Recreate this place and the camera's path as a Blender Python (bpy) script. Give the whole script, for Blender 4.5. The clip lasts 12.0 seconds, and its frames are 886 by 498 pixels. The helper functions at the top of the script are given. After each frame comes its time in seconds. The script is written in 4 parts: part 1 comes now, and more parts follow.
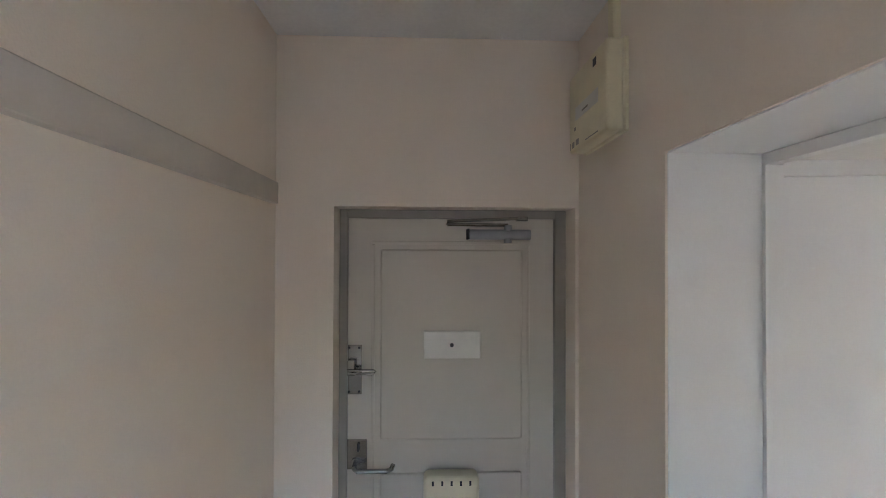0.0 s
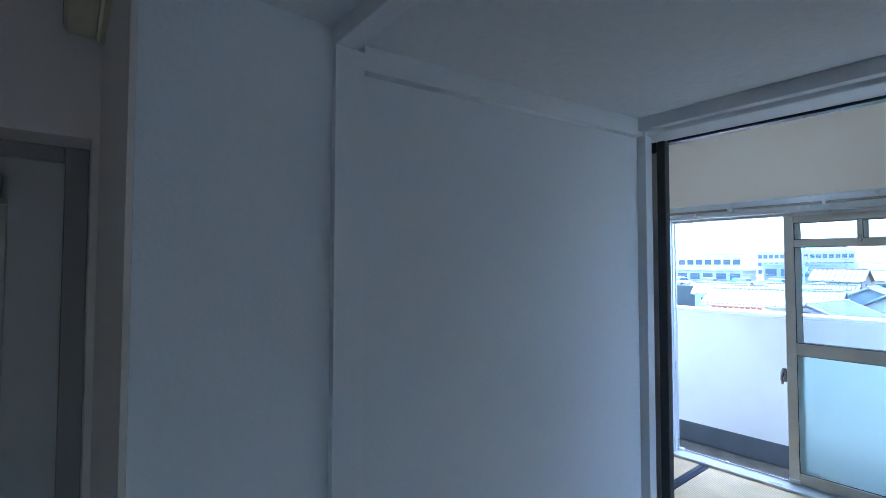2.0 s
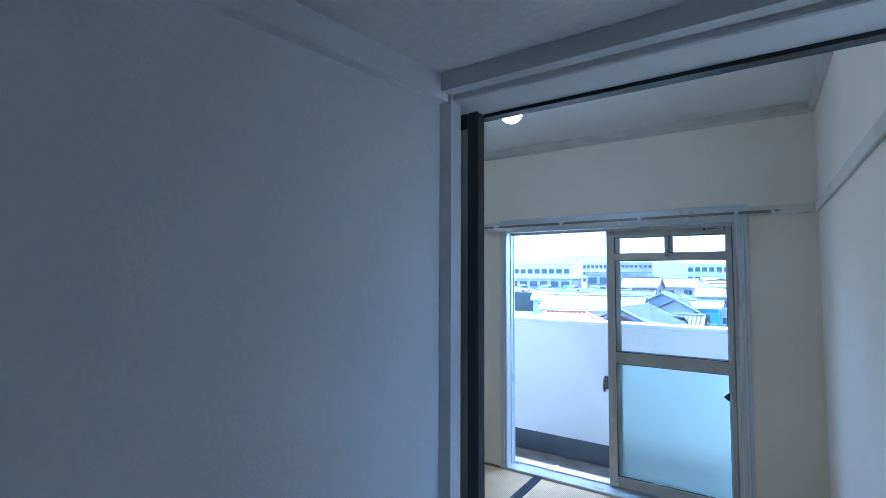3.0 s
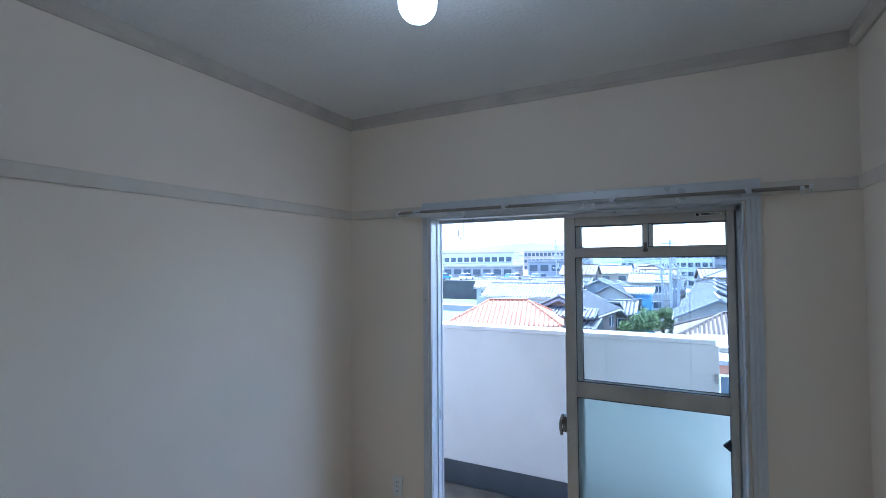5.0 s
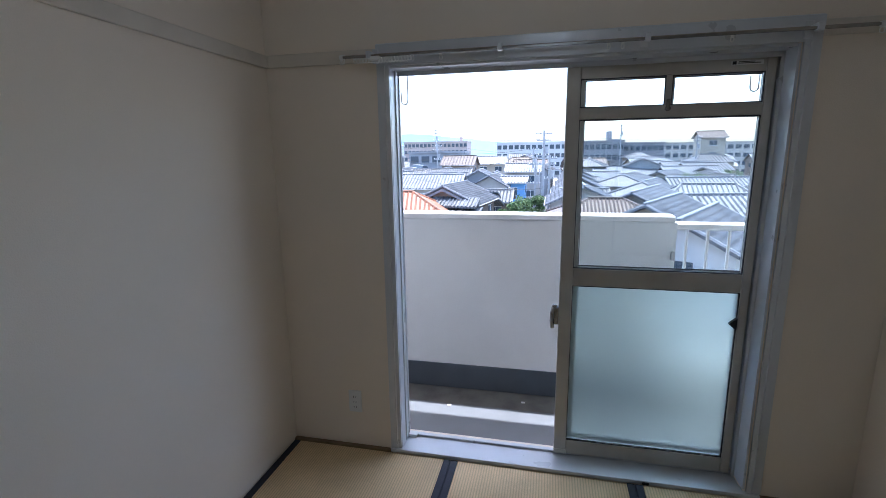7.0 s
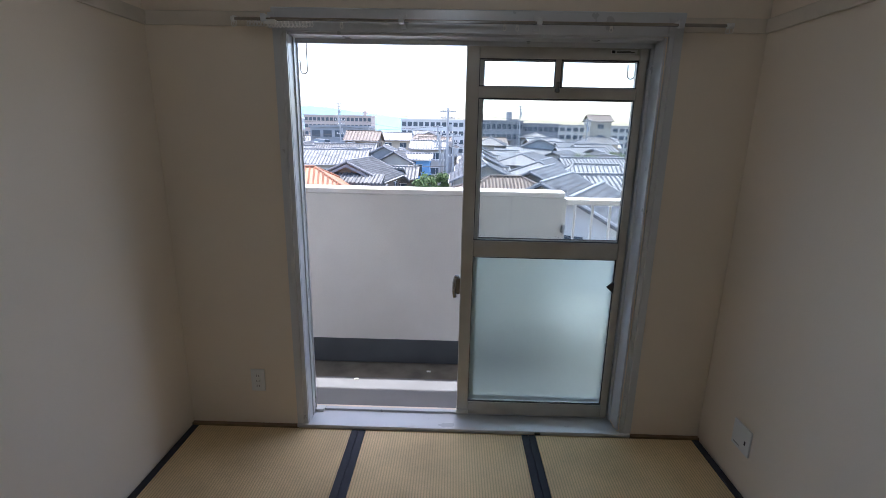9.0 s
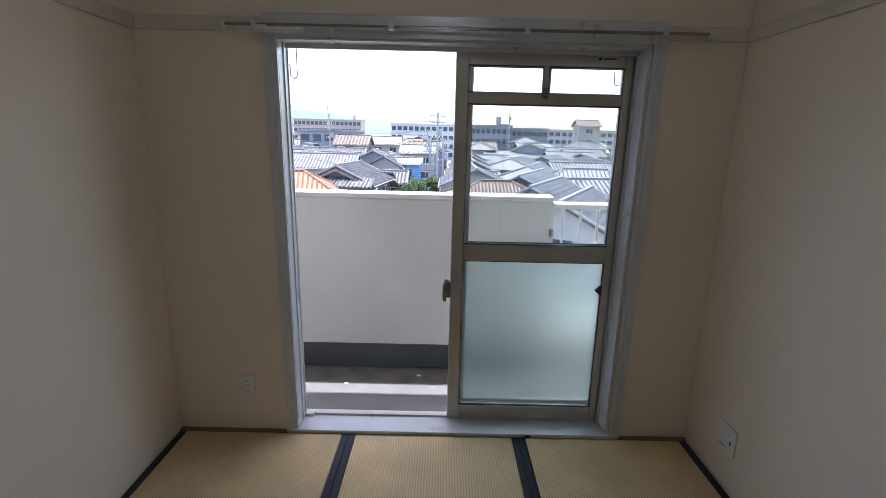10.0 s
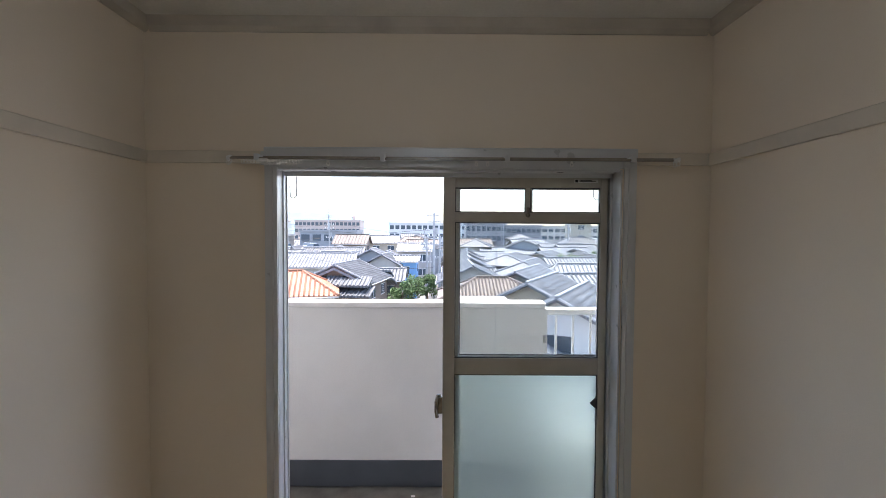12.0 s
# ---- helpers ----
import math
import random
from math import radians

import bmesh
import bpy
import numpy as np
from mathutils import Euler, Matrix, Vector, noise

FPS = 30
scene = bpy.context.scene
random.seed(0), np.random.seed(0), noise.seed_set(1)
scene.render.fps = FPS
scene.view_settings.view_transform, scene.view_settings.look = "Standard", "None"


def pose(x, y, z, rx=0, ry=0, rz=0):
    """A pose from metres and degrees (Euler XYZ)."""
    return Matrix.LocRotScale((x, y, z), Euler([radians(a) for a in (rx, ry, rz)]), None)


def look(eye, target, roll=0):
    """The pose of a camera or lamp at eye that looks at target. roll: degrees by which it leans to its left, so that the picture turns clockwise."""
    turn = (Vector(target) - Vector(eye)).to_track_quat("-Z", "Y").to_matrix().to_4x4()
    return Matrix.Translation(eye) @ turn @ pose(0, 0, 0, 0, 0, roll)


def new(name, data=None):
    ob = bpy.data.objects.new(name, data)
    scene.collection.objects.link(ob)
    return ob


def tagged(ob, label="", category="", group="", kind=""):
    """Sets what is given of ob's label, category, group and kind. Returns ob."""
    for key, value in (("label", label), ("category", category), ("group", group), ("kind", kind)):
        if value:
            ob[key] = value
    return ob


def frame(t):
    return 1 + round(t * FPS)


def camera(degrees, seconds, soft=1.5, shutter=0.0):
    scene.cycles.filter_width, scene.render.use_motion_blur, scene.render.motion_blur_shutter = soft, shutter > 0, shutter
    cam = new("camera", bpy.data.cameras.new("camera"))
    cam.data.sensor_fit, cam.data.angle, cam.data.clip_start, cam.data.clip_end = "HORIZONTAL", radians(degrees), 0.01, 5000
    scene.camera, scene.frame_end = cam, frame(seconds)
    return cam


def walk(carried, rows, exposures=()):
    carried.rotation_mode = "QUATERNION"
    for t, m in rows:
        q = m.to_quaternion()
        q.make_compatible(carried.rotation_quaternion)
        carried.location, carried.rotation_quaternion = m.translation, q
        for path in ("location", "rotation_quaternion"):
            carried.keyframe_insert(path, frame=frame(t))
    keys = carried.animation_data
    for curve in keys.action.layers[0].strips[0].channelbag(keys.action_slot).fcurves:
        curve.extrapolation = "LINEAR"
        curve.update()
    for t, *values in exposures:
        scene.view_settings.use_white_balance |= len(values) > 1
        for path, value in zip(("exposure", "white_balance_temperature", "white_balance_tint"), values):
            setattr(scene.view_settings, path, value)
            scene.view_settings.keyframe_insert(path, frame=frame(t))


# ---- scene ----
cam = camera(86.8, 12.0, 0.8)
PATH = [
    (0, (2.894, -4.311, 1.59), (0.896, -4.234, 1.613), 0.2),
    (0.5, (2.824, -4.252, 1.562), (0.837, -4.023, 1.563), -0.1),
    (1, (2.647, -4.203, 1.559), (0.745, -3.585, 1.54), -0.0),
    (1.5, (2.536, -4.078, 1.526), (0.807, -3.072, 1.503), -0.1),
    (2, (2.443, -3.828, 1.505), (0.882, -2.579, 1.579), 0.1),
    (2.5, (2.39, -3.665, 1.498), (1.044, -2.188, 1.582), 0.6),
    (3, (2.309, -3.453, 1.533), (1.191, -1.798, 1.644), 0.2),
    (3.1, (2.284, -3.401, 1.545), (1.221, -1.71, 1.652), -0.1),
    (3.2, (2.281, -3.366, 1.54), (1.249, -1.656, 1.641), -0.1),
    (4.8, (1.987, -2.575, 1.55), (1.091, -0.791, 1.662), 0.7),
    (5, (1.951, -2.468, 1.616), (1.036, -0.691, 1.678), -0.4),
    (5.5, (1.775, -2.198, 1.627), (0.791, -0.459, 1.716), -0.8),
    (6, (1.595, -2.058, 1.607), (0.682, -0.279, 1.569), -1.2),
    (6.5, (1.378, -2.028, 1.535), (0.681, -0.168, 1.306), -1.5),
    (7, (1.309, -2.076, 1.504), (0.873, -0.165, 1.108), -0.8),
    (7.5, (1.323, -2.1, 1.499), (1.061, -0.173, 1.031), 0.1),
    (9.5, (1.321, -2.127, 1.495), (1.309, -0.188, 1.005), 1.2),
    (10, (1.322, -2.134, 1.498), (1.327, -0.19, 1.026), 1.3),
    (10.5, (1.328, -2.14, 1.525), (1.344, -0.175, 1.154), 1.1),
    (11, (1.349, -2.158, 1.562), (1.363, -0.17, 1.336), 0.7),
    (11.5, (1.391, -2.171, 1.585), (1.372, -0.175, 1.453), 0.4),
    (12, (1.357, -2.167, 1.59), (1.366, -0.168, 1.522), 0.3),
]
SKY, SUN, BULB = 0.15, 1.9, 3.8
EXPOSURES = [(0, 5.5, 6200, 12), (1.0, 5.25, 5950, 10), (1.5, 4.4, 5500, 9), (2.1, 3.8, 4450, 3), (3.2, 3.5, 4300, 3), (4.8, 3.1, 4750, 7), (5.5, 3.0, 4950, 8), (7, 2.45, 5500, 11), (9.5, 2.35, 6150, 13), (12, 2.65, 6400, 13)]

# the doorway between passage and tatami room
GAP = [(4.0, (2.185, -2.95, 1.595), (1.19, -1.22, 1.69), -0.4)]
walk(cam, [(t, look(eye, target, roll)) for t, eye, target, roll in sorted(PATH + GAP)], EXPOSURES)

# ---- light ----
SUN_EL, SUN_AZ = radians(79.1), radians(8)      # azimuth from +y towards +x
world = bpy.data.worlds.new("sky")
scene.world = world
world.use_nodes = True
wn = world.node_tree.nodes
sky = wn.new("ShaderNodeTexSky")
sky.sky_type, sky.sun_disc = "NISHITA", False
sky.sun_elevation, sky.sun_rotation = SUN_EL, SUN_AZ
sky.air_density, sky.dust_density, sky.ozone_density = 1.0, 3.0, 1.0
wn["Background"].inputs["Strength"].default_value = SKY
world.node_tree.links.new(sky.outputs[0], wn["Background"].inputs["Color"])
sun = bpy.data.lights.new("sun", "SUN")
sun.energy, sun.angle, sun.color = SUN, radians(0.6), (1.0, 0.96, 0.9)
sun_at = Vector((math.sin(SUN_AZ) * math.cos(SUN_EL), math.cos(SUN_AZ) * math.cos(SUN_EL), math.sin(SUN_EL)))
new("sun", sun).matrix_world = look(sun_at * 60, (0, 0, 0))


# ---- materials ----
def mat(name, color, rough=0.6, metal=0.0, vary=0.08, scale=3.0, bump=0.0, bump_scale=200.0, grain=0.04,
        rand=0.0, spec=0.5, second=None, coat=0.0):
    """A surface with broad stains and fine grain."""
    m = bpy.data.materials.new(name)
    m.use_nodes = True
    n, l = m.node_tree.nodes, m.node_tree.links
    b = n["Principled BSDF"]
    b.inputs["Metallic"].default_value = metal
    b.inputs["Specular IOR Level"].default_value = spec
    b.inputs["Coat Weight"].default_value = coat
    co = n.new("ShaderNodeTexCoord")
    broad = n.new("ShaderNodeTexNoise")
    broad.inputs["Scale"].default_value, broad.inputs["Detail"].default_value = scale, 5
    fine = n.new("ShaderNodeTexNoise")
    fine.inputs["Scale"].default_value, fine.inputs["Detail"].default_value = bump_scale, 3
    for t in (broad, fine):
        l.new(co.outputs["Object"], t.inputs["Vector"])
    ramp = n.new("ShaderNodeMix")
    ramp.data_type = "RGBA"
    dark = second or tuple(c * (1 - vary * 2.5) for c in color)
    ramp.inputs["A"].default_value = (*dark, 1)
    ramp.inputs["B"].default_value = (*color, 1)
    span = n.new("ShaderNodeMapRange")
    span.inputs["From Min"].default_value, span.inputs["From Max"].default_value = 0.3, 0.6
    l.new(broad.outputs["Fac"], span.inputs["Value"])
    l.new(span.outputs[0], ramp.inputs["Factor"])
    hsv = n.new("ShaderNodeHueSaturation")
    l.new(ramp.outputs["Result"], hsv.inputs["Color"])
    g = n.new("ShaderNodeMath")
    g.operation = "MULTIPLY_ADD"
    g.inputs[1].default_value, g.inputs[2].default_value = grain * 2, 1 - grain
    l.new(fine.outputs["Fac"], g.inputs[0])
    last = g
    if rand:
        info = n.new("ShaderNodeObjectInfo")
        r = n.new("ShaderNodeMath")
        r.operation = "MULTIPLY_ADD"
        r.inputs[1].default_value, r.inputs[2].default_value = rand * 2, 1 - rand
        l.new(info.outputs["Random"], r.inputs[0])
        p = n.new("ShaderNodeMath")
        p.operation = "MULTIPLY"
        l.new(g.outputs[0], p.inputs[0])
        l.new(r.outputs[0], p.inputs[1])
        last = p
    l.new(last.outputs[0], hsv.inputs["Value"])
    l.new(hsv.outputs[0], b.inputs["Base Color"])
    rr = n.new("ShaderNodeMapRange")
    rr.inputs["To Min"].default_value, rr.inputs["To Max"].default_value = max(0.02, rough - 0.08), min(1, rough + 0.08)
    l.new(broad.outputs["Fac"], rr.inputs["Value"])
    l.new(rr.outputs[0], b.inputs["Roughness"])
    if bump:
        bp = n.new("ShaderNodeBump")
        bp.inputs["Strength"].default_value, bp.inputs["Distance"].default_value = bump, 0.002
        l.new(fine.outputs["Fac"], bp.inputs["Height"])
        l.new(bp.outputs[0], b.inputs["Normal"])
    return m


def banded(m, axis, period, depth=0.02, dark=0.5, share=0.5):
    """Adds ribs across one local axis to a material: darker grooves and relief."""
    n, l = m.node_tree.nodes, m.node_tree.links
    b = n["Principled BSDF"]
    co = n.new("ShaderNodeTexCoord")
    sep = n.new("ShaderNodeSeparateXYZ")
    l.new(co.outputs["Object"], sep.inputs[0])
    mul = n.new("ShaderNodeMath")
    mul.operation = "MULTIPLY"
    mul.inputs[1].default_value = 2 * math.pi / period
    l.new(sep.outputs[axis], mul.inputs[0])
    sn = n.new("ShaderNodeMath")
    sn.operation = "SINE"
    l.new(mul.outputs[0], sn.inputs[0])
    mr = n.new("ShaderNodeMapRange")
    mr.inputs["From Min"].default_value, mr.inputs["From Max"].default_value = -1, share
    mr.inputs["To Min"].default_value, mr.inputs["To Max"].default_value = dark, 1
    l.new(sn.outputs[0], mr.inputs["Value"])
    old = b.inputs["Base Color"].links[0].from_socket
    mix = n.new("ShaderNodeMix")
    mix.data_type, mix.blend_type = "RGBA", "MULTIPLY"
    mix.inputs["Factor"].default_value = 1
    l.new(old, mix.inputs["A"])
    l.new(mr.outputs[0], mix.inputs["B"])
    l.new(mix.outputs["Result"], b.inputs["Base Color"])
    bp = n.new("ShaderNodeBump")
    bp.inputs["Strength"].default_value, bp.inputs["Distance"].default_value = 0.7, depth
    l.new(mr.outputs[0], bp.inputs["Height"])
    if b.inputs["Normal"].links:
        l.new(b.inputs["Normal"].links[0].from_socket, bp.inputs["Normal"])
    l.new(bp.outputs[0], b.inputs["Normal"])
    return m


def glass(name, color, rough):
    m = bpy.data.materials.new(name)
    m.use_nodes = True
    b = m.node_tree.nodes["Principled BSDF"]
    b.inputs["Base Color"].default_value = (*color, 1)
    b.inputs["Roughness"].default_value = rough
    b.inputs["Transmission Weight"].default_value = 1
    b.inputs["IOR"].default_value = 1.45 if rough < 0.1 else 1.3
    return m


M_PAPER = mat("wallpaper", (0.88, 0.776, 0.646), 0.85, vary=0.02, scale=1.2, bump=0.35, bump_scale=260, grain=0.03, spec=0.25)
M_HALL = mat("cream_wall_paint", (0.83, 0.735, 0.625), 0.8, vary=0.03, scale=1.0, bump=0.3, bump_scale=220, grain=0.03, spec=0.25)
M_PASS = mat("white_wall_paint", (0.82, 0.81, 0.785), 0.75, vary=0.03, scale=1.5, bump=0.25, bump_scale=200, grain=0.03, spec=0.3)
M_CEIL = mat("sprayed_ceiling", (0.79, 0.77, 0.735), 0.9, vary=0.03, scale=2, bump=1.0, bump_scale=70, grain=0.06, spec=0.2)
M_CORN = mat("painted_cornice", (0.60, 0.545, 0.47), 0.6, vary=0.06, scale=6, grain=0.04)
M_RAILW = mat("painted_wall_rail", (0.74, 0.665, 0.56), 0.8, vary=0.05, scale=5, grain=0.03)
M_HRAIL = mat("greige_hall_rail", (0.63, 0.565, 0.49), 0.6, vary=0.04, scale=5, grain=0.03)
M_ALU = mat("satin_aluminium", (0.66, 0.67, 0.685), 0.3, metal=0.15, vary=0.02, scale=8, bump=0.05, bump_scale=400, grain=0.04)
M_SASH = mat("bronze_grey_aluminium", (0.55, 0.52, 0.465), 0.38, metal=0.3, vary=0.05, scale=8, grain=0.03)
M_STEEL = mat("worn_chrome", (0.34, 0.335, 0.325), 0.22, metal=1.0, vary=0.04, scale=20)
M_CLOSER = mat("silver_lacquer", (0.30, 0.30, 0.305), 0.35, metal=0.6, vary=0.04, scale=12)
M_DARKM = mat("dark_rubber", (0.03, 0.03, 0.035), 0.6)
M_PLAST = mat("ivory_plastic", (0.74, 0.71, 0.64), 0.4, vary=0.03, scale=10)
M_WHITEP = mat("white_plastic", (0.80, 0.79, 0.76), 0.4, vary=0.02, scale=10)
M_BOX = mat("yellowed_plastic", (0.80, 0.72, 0.51), 0.42, vary=0.05, scale=8)
M_DOOR = mat("painted_steel_door", (0.58, 0.53, 0.445), 0.42, vary=0.03, scale=3, bump=0.05, bump_scale=150, grain=0.02)
M_FRAME = mat("grey_steel_door_frame", (0.31, 0.285, 0.24), 0.5, vary=0.05, scale=5)
M_TATAMI = banded(mat("woven_rush", (0.84, 0.615, 0.335), 0.7, vary=0.07, scale=5, bump=0.5, bump_scale=300, grain=0.2, rand=0.05, spec=0.35), 0, 0.0125, 0.0012, 0.76, 0.1)
M_HERI = mat("dark_cloth_border", (0.045, 0.047, 0.06), 0.85, vary=0.06, scale=30, bump=0.4, bump_scale=600, grain=0.1)
M_WOOD = mat("brown_wood_strip", (0.26, 0.17, 0.09), 0.55, vary=0.1, scale=12)
M_FLOOR = mat("brown_vinyl_floor", (0.33, 0.24, 0.16), 0.45, vary=0.1, scale=6)
M_STONE = mat("grey_mortar", (0.30, 0.29, 0.28), 0.85, vary=0.1, scale=6, bump=0.4)
M_LACQ = mat("black_lacquer", (0.012, 0.012, 0.016), 0.3, vary=0.03)
M_FUSU = mat("beige_door_paper", (0.66, 0.60, 0.52), 0.85, vary=0.03, scale=4)
M_PARA = mat("balcony_render", (0.76, 0.745, 0.725), 0.85, vary=0.05, scale=1.3, bump=0.5, bump_scale=120, grain=0.05)
M_PAINT_W = mat("white_cap_paint", (0.80, 0.78, 0.76), 0.7, vary=0.06, scale=4)
M_SKIRT = mat("dark_waterproof_paint", (0.075, 0.085, 0.10), 0.7, vary=0.08, scale=4, bump=0.3)
M_BALF = mat("grey_balcony_floor", (0.17, 0.175, 0.19), 0.75, vary=0.08, scale=3, bump=0.3, grain=0.06)
M_GUT = mat("dusty_gutter", (0.17, 0.155, 0.135), 0.9, vary=0.15, scale=7, bump=0.5, grain=0.1)
M_CLEAR = glass("clear_glass", (0.93, 0.97, 0.97), 0.0)
M_FROST = glass("frosted_glass", (0.80, 0.90, 0.88), 0.42)
M_GROUND = mat("town_ground", (0.22, 0.215, 0.20), 0.95, vary=0.15, scale=0.06, grain=0.1, bump_scale=2)
M_ROAD = mat("asphalt", (0.07, 0.07, 0.072), 0.9, vary=0.1, scale=0.5)
M_GRASS = mat("grass", (0.10, 0.17, 0.04), 0.95, vary=0.2, scale=0.8, grain=0.2, bump_scale=6)
M_LEAF = mat("leaves", (0.06, 0.11, 0.03), 0.8, vary=0.2, scale=2.0, grain=0.3, bump_scale=8)
M_BARK = mat("bark", (0.10, 0.075, 0.05), 0.9)


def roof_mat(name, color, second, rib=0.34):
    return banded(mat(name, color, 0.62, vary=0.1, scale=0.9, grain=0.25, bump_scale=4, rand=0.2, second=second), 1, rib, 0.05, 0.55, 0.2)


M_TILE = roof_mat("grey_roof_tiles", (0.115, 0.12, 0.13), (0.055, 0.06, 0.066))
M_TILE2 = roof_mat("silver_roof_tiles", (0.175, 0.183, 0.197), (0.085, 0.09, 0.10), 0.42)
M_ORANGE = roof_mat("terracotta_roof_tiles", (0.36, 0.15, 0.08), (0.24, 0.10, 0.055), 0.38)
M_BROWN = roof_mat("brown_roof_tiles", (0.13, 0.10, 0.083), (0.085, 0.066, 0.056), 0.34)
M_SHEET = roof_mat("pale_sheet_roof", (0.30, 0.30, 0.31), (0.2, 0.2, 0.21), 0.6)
M_RIDGE = mat("ridge_tiles", (0.17, 0.175, 0.19), 0.6, vary=0.12, scale=2)
M_BWALL = [mat("pale_render", (0.38, 0.36, 0.33), 0.9, rand=0.15, scale=0.5), mat("grey_siding", (0.30, 0.31, 0.325), 0.85, rand=0.15, scale=0.5),
           mat("beige_siding", (0.40, 0.35, 0.28), 0.85, rand=0.15, scale=0.5), mat("weathered_timber", (0.20, 0.16, 0.13), 0.9, rand=0.2, scale=0.6)]
M_BLUE = mat("sky_blue_siding", (0.16, 0.34, 0.60), 0.7, vary=0.05, scale=0.4)
M_WHITE = mat("white_concrete", (0.55, 0.55, 0.54), 0.85, vary=0.05, scale=0.2)
M_DKAPT = mat("grey_brown_concrete", (0.26, 0.255, 0.26), 0.85, vary=0.06, scale=0.2)
M_BRAPT = mat("brown_brick_tile_wall", (0.40, 0.34, 0.31), 0.85, vary=0.06, scale=0.2)
M_BRICK = mat("red_brown_wall", (0.42, 0.19, 0.12), 0.8, vary=0.08, scale=1)
M_WIN = mat("dark_window_glass", (0.06, 0.08, 0.10), 0.1, vary=0.03)
M_POLE = mat("concrete_pole", (0.36, 0.36, 0.36), 0.8)
M_WIRE = mat("cable_sheath", (0.03, 0.03, 0.03), 0.6)
M_CARS = [mat("car_paint_white", (0.75, 0.76, 0.77), 0.25, coat=0.5), mat("car_paint_grey", (0.25, 0.27, 0.3), 0.25, coat=0.5), mat("car_paint_blue", (0.06, 0.22, 0.34), 0.25, coat=0.5)]
# the blue distance haze is put into the hills' base colour
M_HILL = mat("haze_tinted_hills", (0.17, 0.31, 0.39), 1.0, vary=0.06, scale=0.003, spec=0.0)
M_BULB = bpy.data.materials.new("lit_bulb_glass")
M_BULB.use_nodes = True
_b = M_BULB.node_tree.nodes["Principled BSDF"]
_b.inputs["Base Color"].default_value = (0.9, 0.9, 0.9, 1)
_b.inputs["Emission Color"].default_value = (0.86, 0.93, 1.0, 1)
_b.inputs["Emission Strength"].default_value = BULB


# ---- building helpers ----
def finish(name, bm, material, smooth=False):
    me = bpy.data.meshes.new(name)
    bmesh.ops.recalc_face_normals(bm, faces=bm.faces[:])
    bm.to_mesh(me)
    bm.free()
    for mt in (material if isinstance(material, (list, tuple)) else [material]):
        me.materials.append(mt)
    if smooth:
        for p in me.polygons:
            p.use_smooth = True
    return me


def part(name, bm, material, parent, label="", smooth=False):
    ob = new(name, finish(name, bm, material, smooth))
    ob.parent = parent
    if label:
        ob["label"] = label
    return ob


def thing(name, label, category, at=(0, 0, 0), rz=0.0, group="", kind=""):
    ob = new(name)
    ob.empty_display_size = 0.05
    ob.matrix_world = pose(*at, 0, 0, rz)
    return tagged(ob, label, category, group, kind)


def solid(name, bm, material, label="", category="", kind="", smooth=False, at=(0, 0, 0), rz=0.0, group=""):
    ob = new(name, finish(name, bm, material, smooth))
    ob.matrix_world = pose(*at, 0, 0, rz)
    return tagged(ob, label, category, group, kind)


def add_box(bm, x0, y0, z0, x1, y1, z1, bevel=0.0, seg=1):
    r = bmesh.ops.create_cube(bm, size=1)
    m = Matrix.Translation(((x0 + x1) / 2, (y0 + y1) / 2, (z0 + z1) / 2)) @ Matrix.Diagonal((abs(x1 - x0), abs(y1 - y0), abs(z1 - z0), 1))
    bmesh.ops.transform(bm, matrix=m, verts=r["verts"])
    if bevel:
        edges = {e for v in r["verts"] for e in v.link_edges}
        bmesh.ops.bevel(bm, geom=list(edges), offset=bevel, segments=seg, profile=0.5, affect="EDGES")
    return bm


def box(x0, y0, z0, x1, y1, z1, bevel=0.0, seg=1):
    return add_box(bmesh.new(), x0, y0, z0, x1, y1, z1, bevel, seg)


def boxes(*specs, bevel=0.0):
    bm = bmesh.new()
    for s in specs:
        add_box(bm, *s, bevel)
    return bm


def add_tube(bm, points, r, sides=8):
    """A round bar along points."""
    rings = []
    pts = [Vector(p) for p in points]
    for i, p in enumerate(pts):
        d = (pts[min(i + 1, len(pts) - 1)] - pts[max(i - 1, 0)]).normalized()
        q = d.to_track_quat("Z", "Y")
        rings.append([bm.verts.new(p + q @ Vector((r * math.cos(a), r * math.sin(a), 0))) for a in [2 * math.pi * k / sides for k in range(sides)]])
    for a, b in zip(rings, rings[1:]):
        for k in range(sides):
            bm.faces.new((a[k], a[(k + 1) % sides], b[(k + 1) % sides], b[k]))
    bm.faces.new(rings[0])
    bm.faces.new(rings[-1])
    return bm


def tube(points, r, sides=8):
    return add_tube(bmesh.new(), points, r, sides)


def prism(outline, axis, a, b):
    """A straight bar with the given outline; axis: 'x' (outline in y, z) or 'y' (outline in x, z) or 'z' (x, y)."""
    bm = bmesh.new()
    put = {"x": lambda u, v, w: (w, u, v), "y": lambda u, v, w: (u, w, v), "z": lambda u, v, w: (u, v, w)}[axis]
    lo = [bm.verts.new(put(u, v, a)) for u, v in outline]
    hi = [bm.verts.new(put(u, v, b)) for u, v in outline]
    n = len(outline)
    for i in range(n):
        bm.faces.new((lo[i], lo[(i + 1) % n], hi[(i + 1) % n], hi[i]))
    bm.faces.new(lo)
    bm.faces.new(hi)
    return bm


# ---- plan: tatami room x 0..2.6, y -2.85..0; passage; entrance hall ----
W, D, H = 2.60, 2.85, 2.56
OX0, OX1, OZ1 = 0.603, 2.188, 1.885                # window opening
HX0, HX1, HY0, HY1, HH = 1.31, 3.5, -4.81, -3.785, 2.325   # hall
PX0, PX1, PH = 1.88, 2.75, 1.798                   # passage


